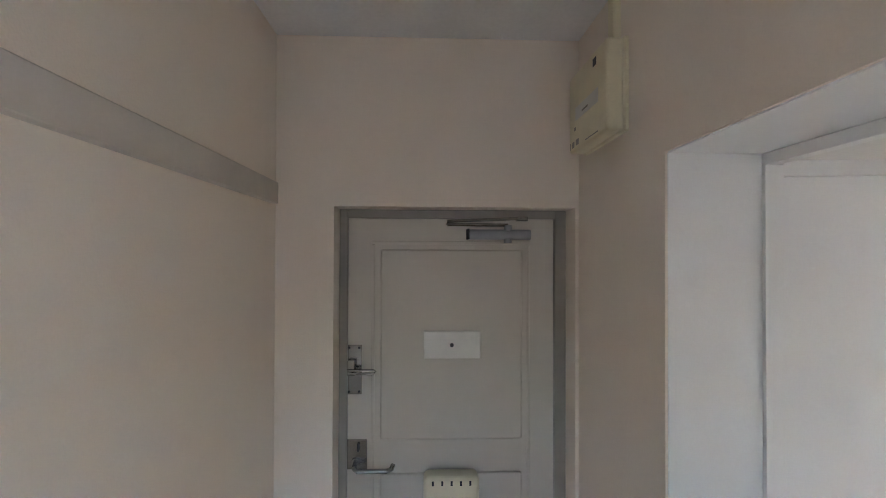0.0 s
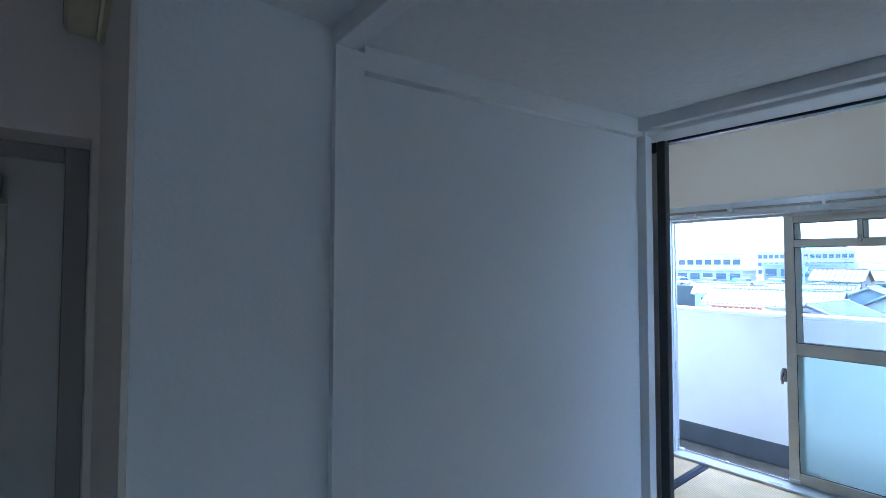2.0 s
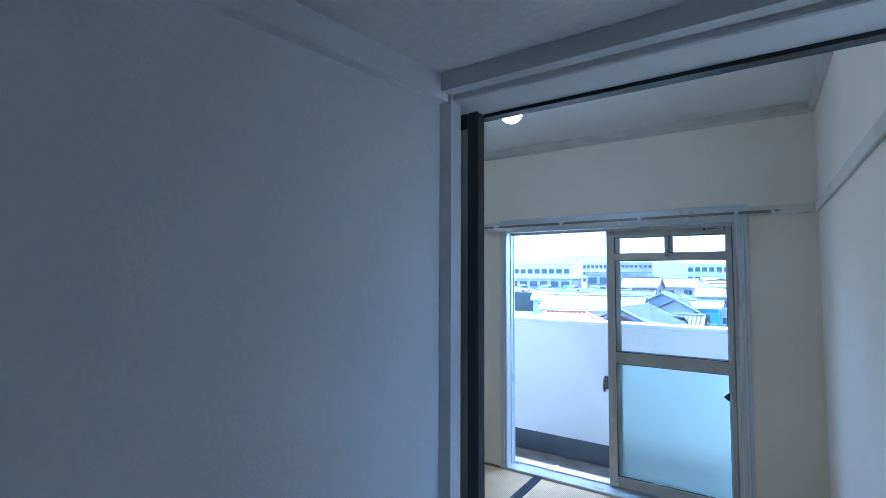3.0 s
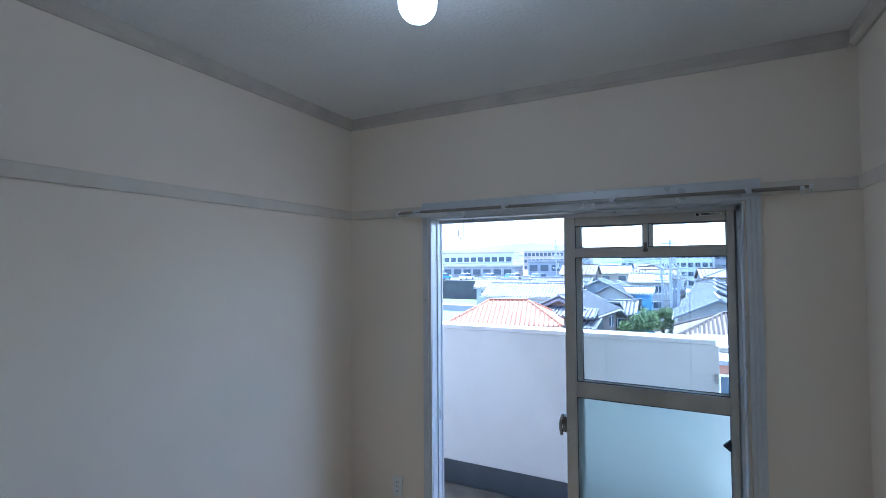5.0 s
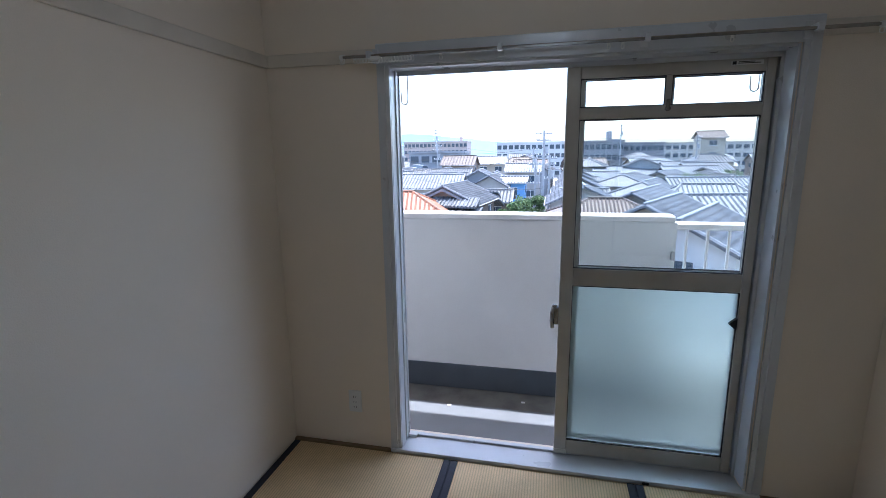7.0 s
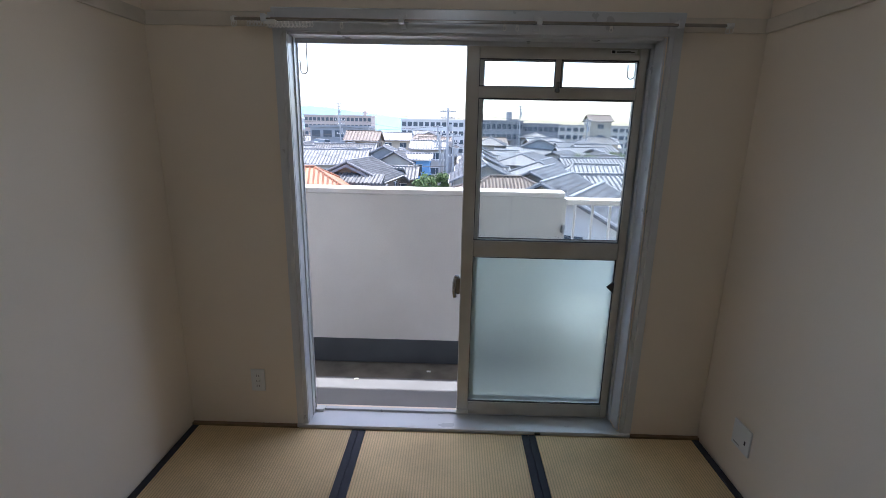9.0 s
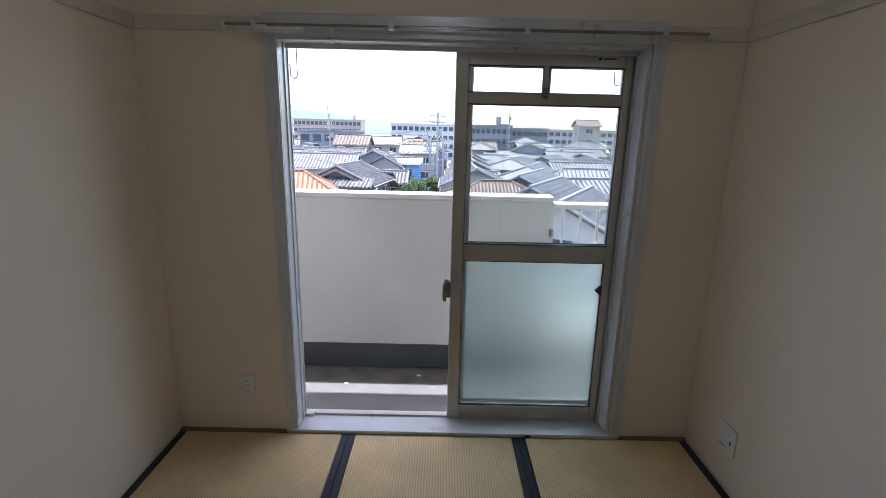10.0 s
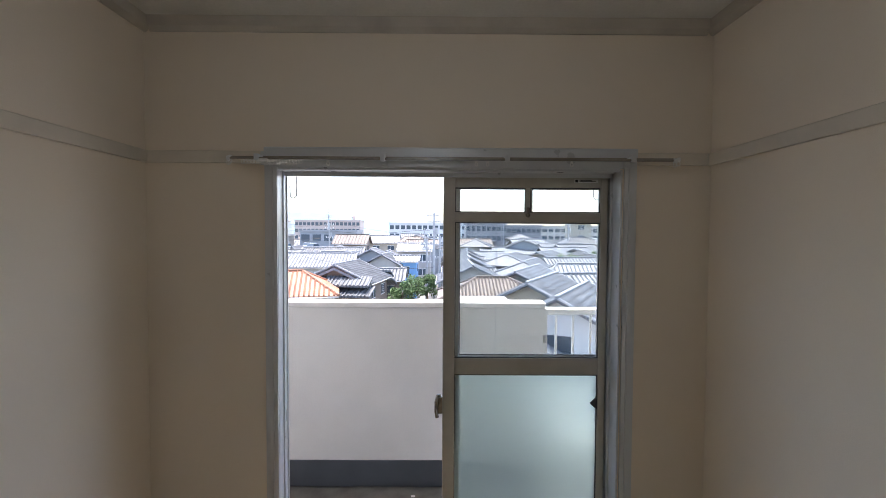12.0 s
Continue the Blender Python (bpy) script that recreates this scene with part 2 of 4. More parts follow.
def S(name, bm, material, label, category):
    return solid(name, bm, material, label, category, "structure")


S("wall_window", boxes((-3.2, 0, -0.35, OX0 - 0.03, 0.2, 2.75), (OX1, 0, -0.35, 6, 0.2, 2.75), (OX0 - 0.03, 0, OZ1 + 0.03, OX1, 0.2, 2.75), (OX0 - 0.03, 0, -0.35, OX1, 0.2, -0.005)),
  M_PAPER, "off-white papered wall with a balcony window", "wall")
S("wall_left", box(-0.12, -D - 0.1, -0.1, 0, -0.001, H + 0.15), M_PAPER, "off-white papered side wall of the tatami room", "wall")
S("wall_right", box(W, -D + 0.001, -0.1, W + 0.14, -0.001, H + 0.15), M_PAPER, "off-white papered wall of the tatami room", "wall")
S("wall_back", boxes((-0.12, -2.98, -0.1, 1.93, -2.925, H + 0.15), (1.93, -2.93, 1.80, W + 0.14, -D - 0.001, H + 0.15)), M_PAPER, "off-white wall above and beside the sliding doors", "wall")
S("ceiling", box(-0.12, -2.93, H, W + 0.14, 0, H + 0.12), M_CEIL, "rough sprayed off-white ceiling", "ceiling")
S("floor_base", box(-0.12, -2.99, -0.16, W + 0.14, 0.0, -0.056), M_WOOD, "wooden sub-floor under the tatami mats", "floor")


def cornice(name, bm):
    S(name, bm, M_CORN, "grey-painted wooden ceiling cornice", "cornice")


CO = [(0, H), (0, 2.497), (0.012, 2.497), (0.03, 2.515), (0.034, H)]
cornice("trim_cornice_left", prism(CO, "y", -D, 0))
cornice("trim_cornice_right", prism([(W - u, v) for u, v in CO], "y", -D, 0))
cornice("trim_cornice_window", prism([(-u, v) for u, v in CO], "x", 0.034, W - 0.034))


def wall_rail(name, bm):
    S(name, bm, M_RAILW, "painted wooden picture rail on the wall", "picture rail")


wall_rail("trim_rail_left", box(0, -D, 1.905, 0.014, 0, 1.962, 0.003))
wall_rail("trim_rail_right", box(W - 0.014, -D + 0.001, 1.905, W, 0, 1.962, 0.003))
wall_rail("trim_rail_window_a", box(0.014, -0.012, 1.905, 0.549, 0, 1.962, 0.003))
wall_rail("trim_rail_window_b", box(2.2545, -0.012, 1.905, W - 0.014, 0, 1.962, 0.003))
S("baseboard_a", box(0.001, -0.022, -0.04, 0.551, -0.0005, 0.006), M_WOOD, "thin brown wooden strip beside the tatami", "baseboard")
S("baseboard_b", box(2.2545, -0.022, -0.04, W - 0.001, -0.0005, 0.006), M_WOOD, "thin brown wooden strip beside the tatami", "baseboard")


# tatami mats
def tatami(x0, x1, y0, y1):
    t = thing("tatami_mat", "straw-coloured woven tatami mat with dark cloth borders", "tatami mat", (x0, y0, -0.055), group="tatami mats")
    w, d = x1 - x0 - 0.002, y1 - y0 - 0.002
    part("mat_body", box(0.034, 0, 0, w - 0.034, d, 0.055, 0.004), M_TATAMI, t)
    for a, b in ((0.0, 0.034), (w - 0.034, w)):
        part("cloth_border", box(a, 0, 0, b, d, 0.0562, 0.003), M_HERI, t, "dark grey cloth border")


for x0, x1 in ((0.004, 0.868), (0.868, 1.735), (1.735, W - 0.004)):
    tatami(x0, x1, -1.76, -0.024)
    tatami(x0, x1, -2.849, -1.761)

# ---- balcony window ----
win = thing("window_1", "aluminium sliding balcony window with one half open", "window", (0, 0, 0), kind="structure")
part("trim_top", prism([(-0.012, 1.888), (-0.012, 1.93), (-0.02, 1.935), (-0.02, 1.975), (-0.001, 1.982), (-0.001, 1.888)], "x", 0.549, 2.254), M_ALU, win)
for a, s in ((0.549, 1), (2.254, -1)):
    part("trim_side", prism([(a, -0.001), (a, -0.012), (a + s * 0.018, -0.012), (a + s * 0.02, -0.017), (a + s * 0.036, -0.017), (a + s * 0.038, -0.012), (a + s * 0.056, -0.012), (a + s * 0.056, -0.001)], "z", 0.018, 1.888), M_ALU, win)
part("reveal_left", box(OX0 - 0.029, 0.001, 0.012, OX0 + 0.003, 0.14, OZ1), M_ALU, win)
part("reveal_right", box(OX1 - 0.006, -0.008, 0.03, OX1 + 0.002, 0.2, OZ1), M_ALU, win)
part("reveal_top", box(OX0 - 0.029, 0.001, 1.878, OX1 - 0.006, 0.14, OZ1 + 0.029), M_ALU, win)
part("window_sill", boxes((0.549, -0.024, 0.0, 2.249, 0.03, 0.018), (OX0, 0.03, -0.004, OX1, 0.16, 0.012), (OX0, 0.12, 0.012, OX1, 0.126, 0.0235), (OX0, 0.16, -0.06, OX1, 0.215, -0.022), (1.39, 0.17, -0.022, OX1 - 0.006, 0.176, 0.0235), bevel=0.002), M_ALU, win)
part("head_track", boxes((OX0 + 0.006, 0.09, 1.858, OX1 - 0.006, 0.098, 1.878), (OX0 + 0.006, 0.128, 1.866, OX1 - 0.006, 0.136, 1.878), (1.39, 0.195, 1.850, OX1 - 0.006, 0.203, 1.9)), M_ALU, win)
part("jamb_guide", boxes((OX0 + 0.003, 0.06, 0.02, OX0 + 0.009, 0.068, 1.878), (OX0 + 0.003, 0.115, 0.02, OX0 + 0.008, 0.123, 1.878)), M_ALU, win)
x = OX1 - 0.018
part("jamb_guide", boxes((x, 0.09, 0.02, x + 0.012, 0.098, 1.878), (x, 0.145, 0.02, x + 0.012, 0.153, 1.878), (x, 0.19, 0.02, x + 0.012, 0.2, 1.878)), M_ALU, win)
part("corner_stop", box(OX0 + 0.004, 0.1, 0.0115, OX0 + 0.05, 0.138, 0.03, 0.002), M_WHITEP, win, "white plastic corner stop")


def sash(label, x0, x1, y0, y1, lowered):
    s = thing("window_sash", label, "window sash", (0, 0, 0), group="sashes of the balcony window")
    z0, z1 = 0.024, 1.862
    gl, gr = x0 + 0.058, x1 - 0.036
    for a, b in ((x0, gl), (gr, x1)):
        part("stile", box(a, y0, z0, b, y1, z1, 0.003), M_SASH, s)
    for a, b in ((z0, 0.097), (0.897, 0.979), (1.643, 1.692), (1.811, z1)):
        part("rail", box(gl, y0 + 0.002, a, gr, y1 - 0.002, b, 0.003), M_SASH, s)
    xm = (gl + gr) / 2
    part("mullion", box(xm - 0.012, y0 + 0.003, 1.692, xm + 0.012, y1 - 0.003, 1.811, 0.002), M_SASH, s)
    ym = (y0 + y1) / 2
    for n, a, b, c, d, mt, lb in (("clear_pane", gl, gr, 0.979, 1.643, M_CLEAR, "clear glass pane"), ("frosted_pane", gl, gr, 0.097, 0.897, M_FROST, "frosted glass pane"),
                                  ("vent_pane", gl, xm - 0.012, 1.692, 1.811, M_CLEAR, "small clear pane"), ("vent_pane", xm + 0.012, gr, 1.692, 1.811, M_CLEAR, "small clear pane")):
        p = part(n, box(a - 0.004, ym - 0.002, c - 0.004, b + 0.004, ym + 0.002, d + 0.004), mt, s, lb)
        p.visible_shadow = False
        g = part("gasket", boxes((a, y0 + 0.006, c, b, ym - 0.003, c + 0.004), (a, y0 + 0.006, d - 0.004, b, ym - 0.003, d), (a, y0 + 0.006, c, a + 0.003, ym - 0.003, d), (b - 0.003, y0 + 0.006, c, b, ym - 0.003, d)), M_DARKM, s)
    return s, gl, gr, xm


s1, gl, gr, xm = sash("bronze-grey aluminium sash with frosted lower pane", 1.368, 2.165, 0.105, 0.143, 0)
part("vent_catch", boxes((xm - 0.007, 0.096, 1.668, xm + 0.007, 0.106, 1.716), (xm - 0.012, 0.1, 1.672, xm + 0.012, 0.106, 1.684), bevel=0.002), M_STEEL, s1)
hb = boxes((1.345, 0.108, 0.70, 1.369, 0.138, 0.785), (1.338, 0.112, 0.775, 1.362, 0.128, 0.795), bevel=0.004)
add_tube(hb, [(1.345, 0.116, 0.785), (1.338, 0.108, 0.76), (1.337, 0.104, 0.72), (1.342, 0.104, 0.685)], 0.009)
part("crescent_lock", hb, M_STEEL, s1, "grey metal crescent lock")
part("shoe", box(1.366, 0.102, 0.022, 1.43, 0.146, 0.05, 0.004), M_PLAST, s1)
part("pull", prism([(gr - 0.034, 0.755), (gr - 0.002, 0.785), (gr - 0.002, 0.73), (gr - 0.012, 0.735)], "y", 0.1, 0.118), M_DARKM, s1, "dark finger pull")
lab = part("maker_label", box(2.0, 0.1025, 1.836, 2.115, 0.1045, 1.852), M_WHITEP, s1, "small printed label")
part("label_print", boxes((2.004, 0.1015, 1.838, 2.018, 0.1026, 1.85), (2.025, 0.1015, 1.841, 2.105, 0.1026, 1.844), (2.025, 0.1015, 1.846, 2.085, 0.1026, 1.849)), M_DARKM, lab)
sash("bronze-grey aluminium outer sash behind the inner one", 1.392, 2.178, 0.158, 0.19, 1)

# pole hooks hanging from the balcony ceiling
for hx in (0.445, 2.36):
    bend = [(hx - 0.02 + 0.02 * math.cos(a), 0.8, 1.828 - 0.022 * math.sin(a)) for a in [math.pi * k / 10 for k in range(11)]]
    solid("pole_hook", tube([(hx, 0.8, 2.5), (hx, 0.8, 1.9)] + bend + [(hx - 0.041, 0.8, 1.87), (hx - 0.043, 0.8, 1.885)], 0.004, 6), M_POLE,
          "thin grey metal clothes-pole hook under the balcony ceiling", "hook", group="pole hooks")

# ---- curtain rail ----
cr = thing("curtain_rail", "chrome double curtain rail with white gliders above the window", "curtain rail", (0, 0, 1.916))
for y, z, a, b in ((-0.05, 0.010, 0.41, 2.425), (-0.10, -0.002, 0.425, 2.385)):
    part("rail_bar", prism([(y - 0.006, z - 0.005), (y - 0.006, z + 0.003), (y - 0.003, z + 0.005), (y + 0.003, z + 0.005), (y + 0.006, z + 0.003), (y + 0.006, z - 0.005), (y + 0.002, z - 0.005), (y + 0.002, z - 0.001), (y - 0.002, z - 0.001), (y - 0.002, z - 0.005)], "x", a, b), M_STEEL, cr)
    for x in (a, b):
        cap = part("end_cap", box(x - 0.008, y - 0.009, z - 0.009, x + 0.008, y + 0.009, z + 0.009, 0.003), M_WHITEP, cr, "white end cap")
        part("cap_ring", tube([(x + 0.008 * math.cos(q), y, z - 0.019 + 0.01 * math.sin(q)) for q in [2 * math.pi * k / 10 for k in range(11)]], 0.002, 5), M_WHITEP, cap)
for x in (0.55, 1.10, 1.646, 2.20):
    part("bracket", boxes((x - 0.009, -0.112, 0.006, x + 0.009, -0.022, 0.016), (x - 0.014, -0.028, -0.02, x + 0.014, -0.0205, 0.04), (x - 0.010, -0.115, -0.012, x + 0.010, -0.085, 0.016), bevel=0.002), M_ALU, cr)


def glider(x, y, z):
    b = boxes((x - 0.005, y - 0.004, z - 0.008, x + 0.005, y + 0.004, z))
    add_tube(b, [(x + 0.006 * math.cos(a), y, z - 0.015 + 0.008 * math.sin(a)) for a in [2 * math.pi * k / 8 for k in range(9)]], 0.0022, 5)
    part("glider", b, M_WHITEP, cr, "white plastic glider")


for x in (0.86, 1.51, 1.56, 1.93):
    glider(x, -0.10, -0.009)
for k in range(19):
    glider(0.465 + k * 0.0145, -0.05, 0.004)
for k in range(10):
    glider(0.585 + k * 0.0145, -0.10, -0.009)
for c in ((0.55, -0.11, -0.02, 0.60, -0.09, -0.004), (0.56, -0.06, -0.012, 0.61, -0.045, 0.003)):
    part("magnet_runner", box(*c, 0.003), M_WHITEP, cr)

# ---- wall outlets ----
ol = thing("wall_outlet", "ivory wall plate with two power sockets", "power outlet", (0.358, 0, 0.254))
part("plate", box(-0.035, -0.008, -0.06, 0.035, 0, 0.06, 0.003, 2), M_WHITEP, ol)
for z in (0.026, -0.002, -0.03):
    sk = part("socket", box(-0.013, -0.0095, z - 0.012, 0.013, -0.0075, z + 0.012, 0.001), M_WHITEP, ol)
    for x in (-0.006, 0.006):
        part("slot", box(x - 0.0012, -0.0102, z - 0.005, x + 0.0012, -0.0092, z + 0.005), M_DARKM, sk)
orr = thing("antenna_outlet", "white wall plate with an antenna jack", "wall outlet", (W, -0.323, 0.232))
part("plate", box(-0.008, -0.06, -0.06, 0, 0.06, 0.06, 0.003, 2), M_WHITEP, orr)
part("jack", boxes((-0.0095, -0.034, -0.018, -0.0075, -0.026, 0.0)), M_DARKM, orr, "dark jack slot")
part("label_strip", boxes((-0.0088, 0.0, -0.046, -0.0078, 0.044, -0.04)), M_POLE, orr)

solid("floor_stopper", box(1.765, -0.03, 0.0, 1.795, -0.022, 0.014, 0.004, 2), M_DARKM, "small black rubber stopper beside the sill", "door stopper")

# ---- ceiling bulb ----
BX, BY, BZ = 1.295, -1.34, 2.36
lamp = thing("ceiling_bulb", "bare lit white globe bulb in a ceiling socket", "light bulb", (BX, BY, H))
part("ceiling_rose", tube([(0, 0, 0.0), (0, 0, -0.02)], 0.045, 24), M_WHITEP, lamp)
part("socket", tube([(0, 0, -0.018), (0, 0, -0.09), (0, 0, -0.13)], 0.024, 20), M_PLAST, lamp)
bm = bmesh.new()
bmesh.ops.create_uvsphere(bm, u_segments=32, v_segments=20, radius=0.055)
for v in bm.verts:
    v.co.z -= 0.208
    if v.co.z > -0.203:
        v.co.z = -0.203 + (v.co.z + 0.203) * 1.25
part("globe", bm, M_BULB, lamp, "glowing white globe", True)

# ---- doorway with sliding door ----
S("trim_jamb", box(1.938, -2.94, 0, 1.975, -2.916, PH), M_PASS, "white wooden door post", "door frame")
S("trim_header", box(1.93, -2.935, 1.765, W, -2.851, 1.80, 0.002), M_PASS, "white wooden header over the doorway", "door frame")
S("trim_header_lath", box(1.957, -2.955, 1.774, PX1, -2.936, PH), M_PASS, "white lath under the passage ceiling", "trim")
S("trim_track", box(1.957, -2.87, 1.7595, W, -2.852, 1.7645), M_LACQ, "black sliding-door track", "door track")
S("trim_threshold", box(1.93, -2.985, -0.1, W + 0.15, -2.85, 0.001), M_WOOD, "brown wooden threshold", "threshold")
fd = thing("sliding_door", "paper sliding door with black lacquer frame, slid open", "sliding door", (1.124, -2.90, 0.004))
part("paper_panel", box(0.012, -0.007, 0.03, 0.86, 0.007, 1.735), M_FUSU, fd, "beige paper panel")
for a, b in ((0.0, 0.017), (0.857, 0.874)):
    part("stile", box(a, -0.010, 0.0, b, 0.010, 1.752, 0.002), M_LACQ, fd, "black lacquered edge")
for a, b in ((0.0, 0.03), (1.73, 1.752)):
    part("rail", box(0.017, -0.0095, a, 0.857, 0.0095, b, 0.002), M_LACQ, fd, "black lacquered edge")

# ---- passage ----
pv = [(PX0, -3.556), (1.957, -2.936), (1.80, -2.936), (1.76, -3.556)]
S("wall_passage_left", prism(pv, "z", -0.1, 2.0), M_PASS, "flat white panelled passage wall", "wall")
S("wall_passage_right", box(PX1, HY1 + 0.001, -0.1, PX1 + 0.12, -2.935, 2.0), M_PASS, "plain white passage wall", "wall")
S("wall_passage_end", box(W + 0.001, -2.985, -0.1, PX1 + 0.12, -2.936, 2.0), M_PASS, "plain white wall beside the doorway", "wall")
S("ceiling_passage", box(1.7, -3.556, PH, PX1 + 0.1, -2.93, PH + 0.1), M_CEIL, "low sprayed white passage ceiling", "ceiling")
S("trim_lintel_lath", box(PX0 - 0.02, -3.568, 1.7885, PX1, -3.54, 1.8142, 0.001), M_PASS, "white lath across the cased opening", "trim")
S("trim_passage_post", box(PX0 - 0.02, -3.568, 0, PX0 + 0.02, -3.527, 1.788), M_PASS, "flat white post at the end of the panel", "trim")
S("trim_passage_top", prism([(PX0 + 0.001, -3.527), (PX0 + 0.02, -3.527), (1.970, -2.941), (1.95, -2.941)], "z", 1.764, PH), M_PASS, "flat white lath along the ceiling", "trim")
S("floor_passage", box(1.95, HY0, -0.1, HX1, -2.98, 0), M_FLOOR, "brown vinyl floor", "floor")

# ---- entrance hall ----
S("wall_hall_right", boxes((HX0 - 0.2, HY1, -0.2, PX0 + 0.006, -3.556, 2.5), (PX1, HY1, -0.2, HX1 + 0.1, -3.556, 2.5), (PX0 + 0.006, HY1, 1.818, PX1, -3.556, 2.5)), M_HALL, "cream hall wall with a cased opening", "wall")
S("wall_opening_lining", boxes((PX0 + 0.006, HY1 + 0.006, 0, PX0 + 0.009, -3.5645, 1.815), (PX0 + 0.009, HY1 + 0.006, 1.8145, PX1, -3.5645, 1.8175)), M_PASS, "white lining of the cased opening", "wall")
S("wall_hall_left", box(HX0 - 0.2, HY0 - 0.12, -0.2, HX1 + 0.1, HY0, 2.5), M_HALL, "cream papered hall wall", "wall")
S("wall_hall_door", boxes((1.12, HY0, -0.2, HX0, -4.617, 2.5), (1.12, -3.797, -0.2, HX0, HY1, 2.5), (1.12, -4.617, 1.751, HX0, -3.797, 2.5)), M_HALL, "cream wall around the entrance door", "wall")
FILL_OPENING = (-4.40, -4.18, 1.05, 1.6)       # unseen opening, added behind the walk's start so daylight fills the hall
S("wall_hall_end", boxes((HX1, HY0, -0.2, HX1 + 0.12, FILL_OPENING[0], 2.5), (HX1, FILL_OPENING[1], -0.2, HX1 + 0.12, HY1, 2.5), (HX1, FILL_OPENING[0], -0.2, HX1 + 0.12, FILL_OPENING[1], FILL_OPENING[2]), (HX1, FILL_OPENING[0], FILL_OPENING[3], HX1 + 0.12, FILL_OPENING[1], 2.5)), M_HALL, "unseen cream end wall with an opening added for fill daylight", "wall")
S("ceiling_hall", box(1.1, HY0 - 0.1, HH, HX1 + 0.1, HY1 + 0.0005, HH + 0.12), M_CEIL, "grey-white hall ceiling", "ceiling")
S("floor_entrance", box(1.12, HY0, -0.25, 1.95, HY1, -0.15), M_STONE, "grey mortar floor of the sunken entrance", "floor")
S("trim_hall_rail", box(1.352, HY0, 1.753, 3.498, HY0 + 0.022, 1.822, 0.002), M_HRAIL, "greige wooden rail along the hall wall", "rail")

# entrance door
DX = 1.18
ed = thing("door_1", "closed cream-painted steel entrance door with moulded panels", "entrance door", (DX, -4.213, -0.15), kind="structure")


def dr(y0, z0, y1, z1, x0, x1, bevel=0.0, seg=1):
    return box(x0, y0 + 4.213, z0 + 0.15, x1, y1 + 4.213, z1 + 0.15, bevel, seg)


part("leaf", dr(-4.6, -0.148, -3.826, 1.735, -0.045, 0.0), M_DOOR, ed)
for y0, y1 in ((-4.617, -4.588), (-3.838, -3.797)):
    part("frame_side", dr(y0, -0.15, y1, 1.751, -0.05, 0.022, 0.002), M_FRAME, ed, "grey steel frame")
part("frame_top", dr(-4.588, 1.72, -3.838, 1.751, -0.05, 0.022, 0.002), M_FRAME, ed, "grey steel frame")


def moulding(y0, z0, y1, z1, w, h):
    bm = bmesh.new()
    for a, b, c, d in ((y0, z0, y1, z0 + w), (y0, z1 - w, y1, z1), (y0, z0 + w, y0 + w, z1 - w), (y1 - w, z0 + w, y1, z1 - w)):
        add_box(bm, -0.001, a + 4.213, b + 0.15, h, c + 4.213, d + 0.15, h * 0.48)
    return bm


part("moulding", moulding(-4.504, 0.02, -3.924, 1.638, 0.012, 0.004), M_DOOR, ed)
part("raised_panel", dr(-4.472, 0.918, -3.954, 1.608, -0.002, 0.008, 0.0075, 3), M_DOOR, ed)
part("raised_panel", dr(-4.472, 0.08, -3.954, 0.797, -0.002, 0.008, 0.0075, 3), M_DOOR, ed)
pl = part("peephole_plate", dr(-4.314, 1.215, -4.109, 1.313, 0.006, 0.028, 0.003, 2), M_PLAST, ed, "ivory plate over the peephole")
part("peephole", tube([(0.027, 0.0, 1.264 + 0.15), (0.031, 0.0, 1.264 + 0.15)], 0.007, 14), M_DARKM, pl)
lp = part("lock_plate", dr(-4.592, 1.083, -4.538, 1.261, 0.0, 0.004, 0.001), M_STEEL, ed, "chrome latch plate")
for y in (-4.583, -4.547):
    for z in (1.093, 1.251):
        part("screw", tube([(0.003, y + 4.213, z + 0.15), (0.006, y + 4.213, z + 0.15)], 0.004, 8), M_DARKM, lp)
gb = boxes((0.004, -0.375, 1.305, 0.03, -0.345, 1.36), (0.0, -0.392, 1.27, 0.02, -0.379, 1.40), bevel=0.004)
add_tube(gb, [(0.03, -0.372, 1.325), (0.036, -0.34, 1.327), (0.036, -0.278, 1.327), (0.036, -0.272, 1.322), (0.036, -0.278, 1.315), (0.036, -0.34, 1.315), (0.03, -0.372, 1.317)], 0.0045)
part("door_guard", gb, M_STEEL, ed, "chrome swing door guard")
hp = part("handle_plate", dr(-4.594, 0.814, -4.517, 0.921, 0.0, 0.007, 0.003, 2), M_STEEL, ed, "chrome handle plate")
part("lever", tube([(0.006, -0.345, 0.99), (0.045, -0.345, 0.985), (0.052, -0.335, 0.978), (0.052, -0.23, 0.977), (0.052, -0.212, 0.985), (0.052, -0.207, 1.0)], 0.0085, 10), M_STEEL, hp, "chrome lever handle")
part("thumb_turn", boxes((0.006, -0.339, 1.03, 0.02, -0.331, 1.06), bevel=0.003), M_DARKM, hp)
part("collar", tube([(0.006, -0.345, 0.99), (0.014, -0.345, 0.99)], 0.016, 14), M_STEEL, hp)
dc = part("door_closer", tube([(0.038, 0.058, 1.812), (0.038, 0.062, 1.812), (0.038, 0.277, 1.812), (0.038, 0.281, 1.812)], 0.0185, 16), M_CLOSER, ed, "silver door closer body")
part("closer_hub", tube([(0.038, 0.20, 1.782), (0.038, 0.20, 1.787), (0.038, 0.20, 1.84), (0.038, 0.20, 1.846)], 0.014, 12), M_CLOSER, dc)
part("end_plate", box(0.005, 0.052, 1.794, 0.058, 0.06, 1.832, 0.002), M_DARKM, dc)
part("mount", box(0.0, 0.07, 1.80, 0.02, 0.27, 1.825), M_ALU, dc)
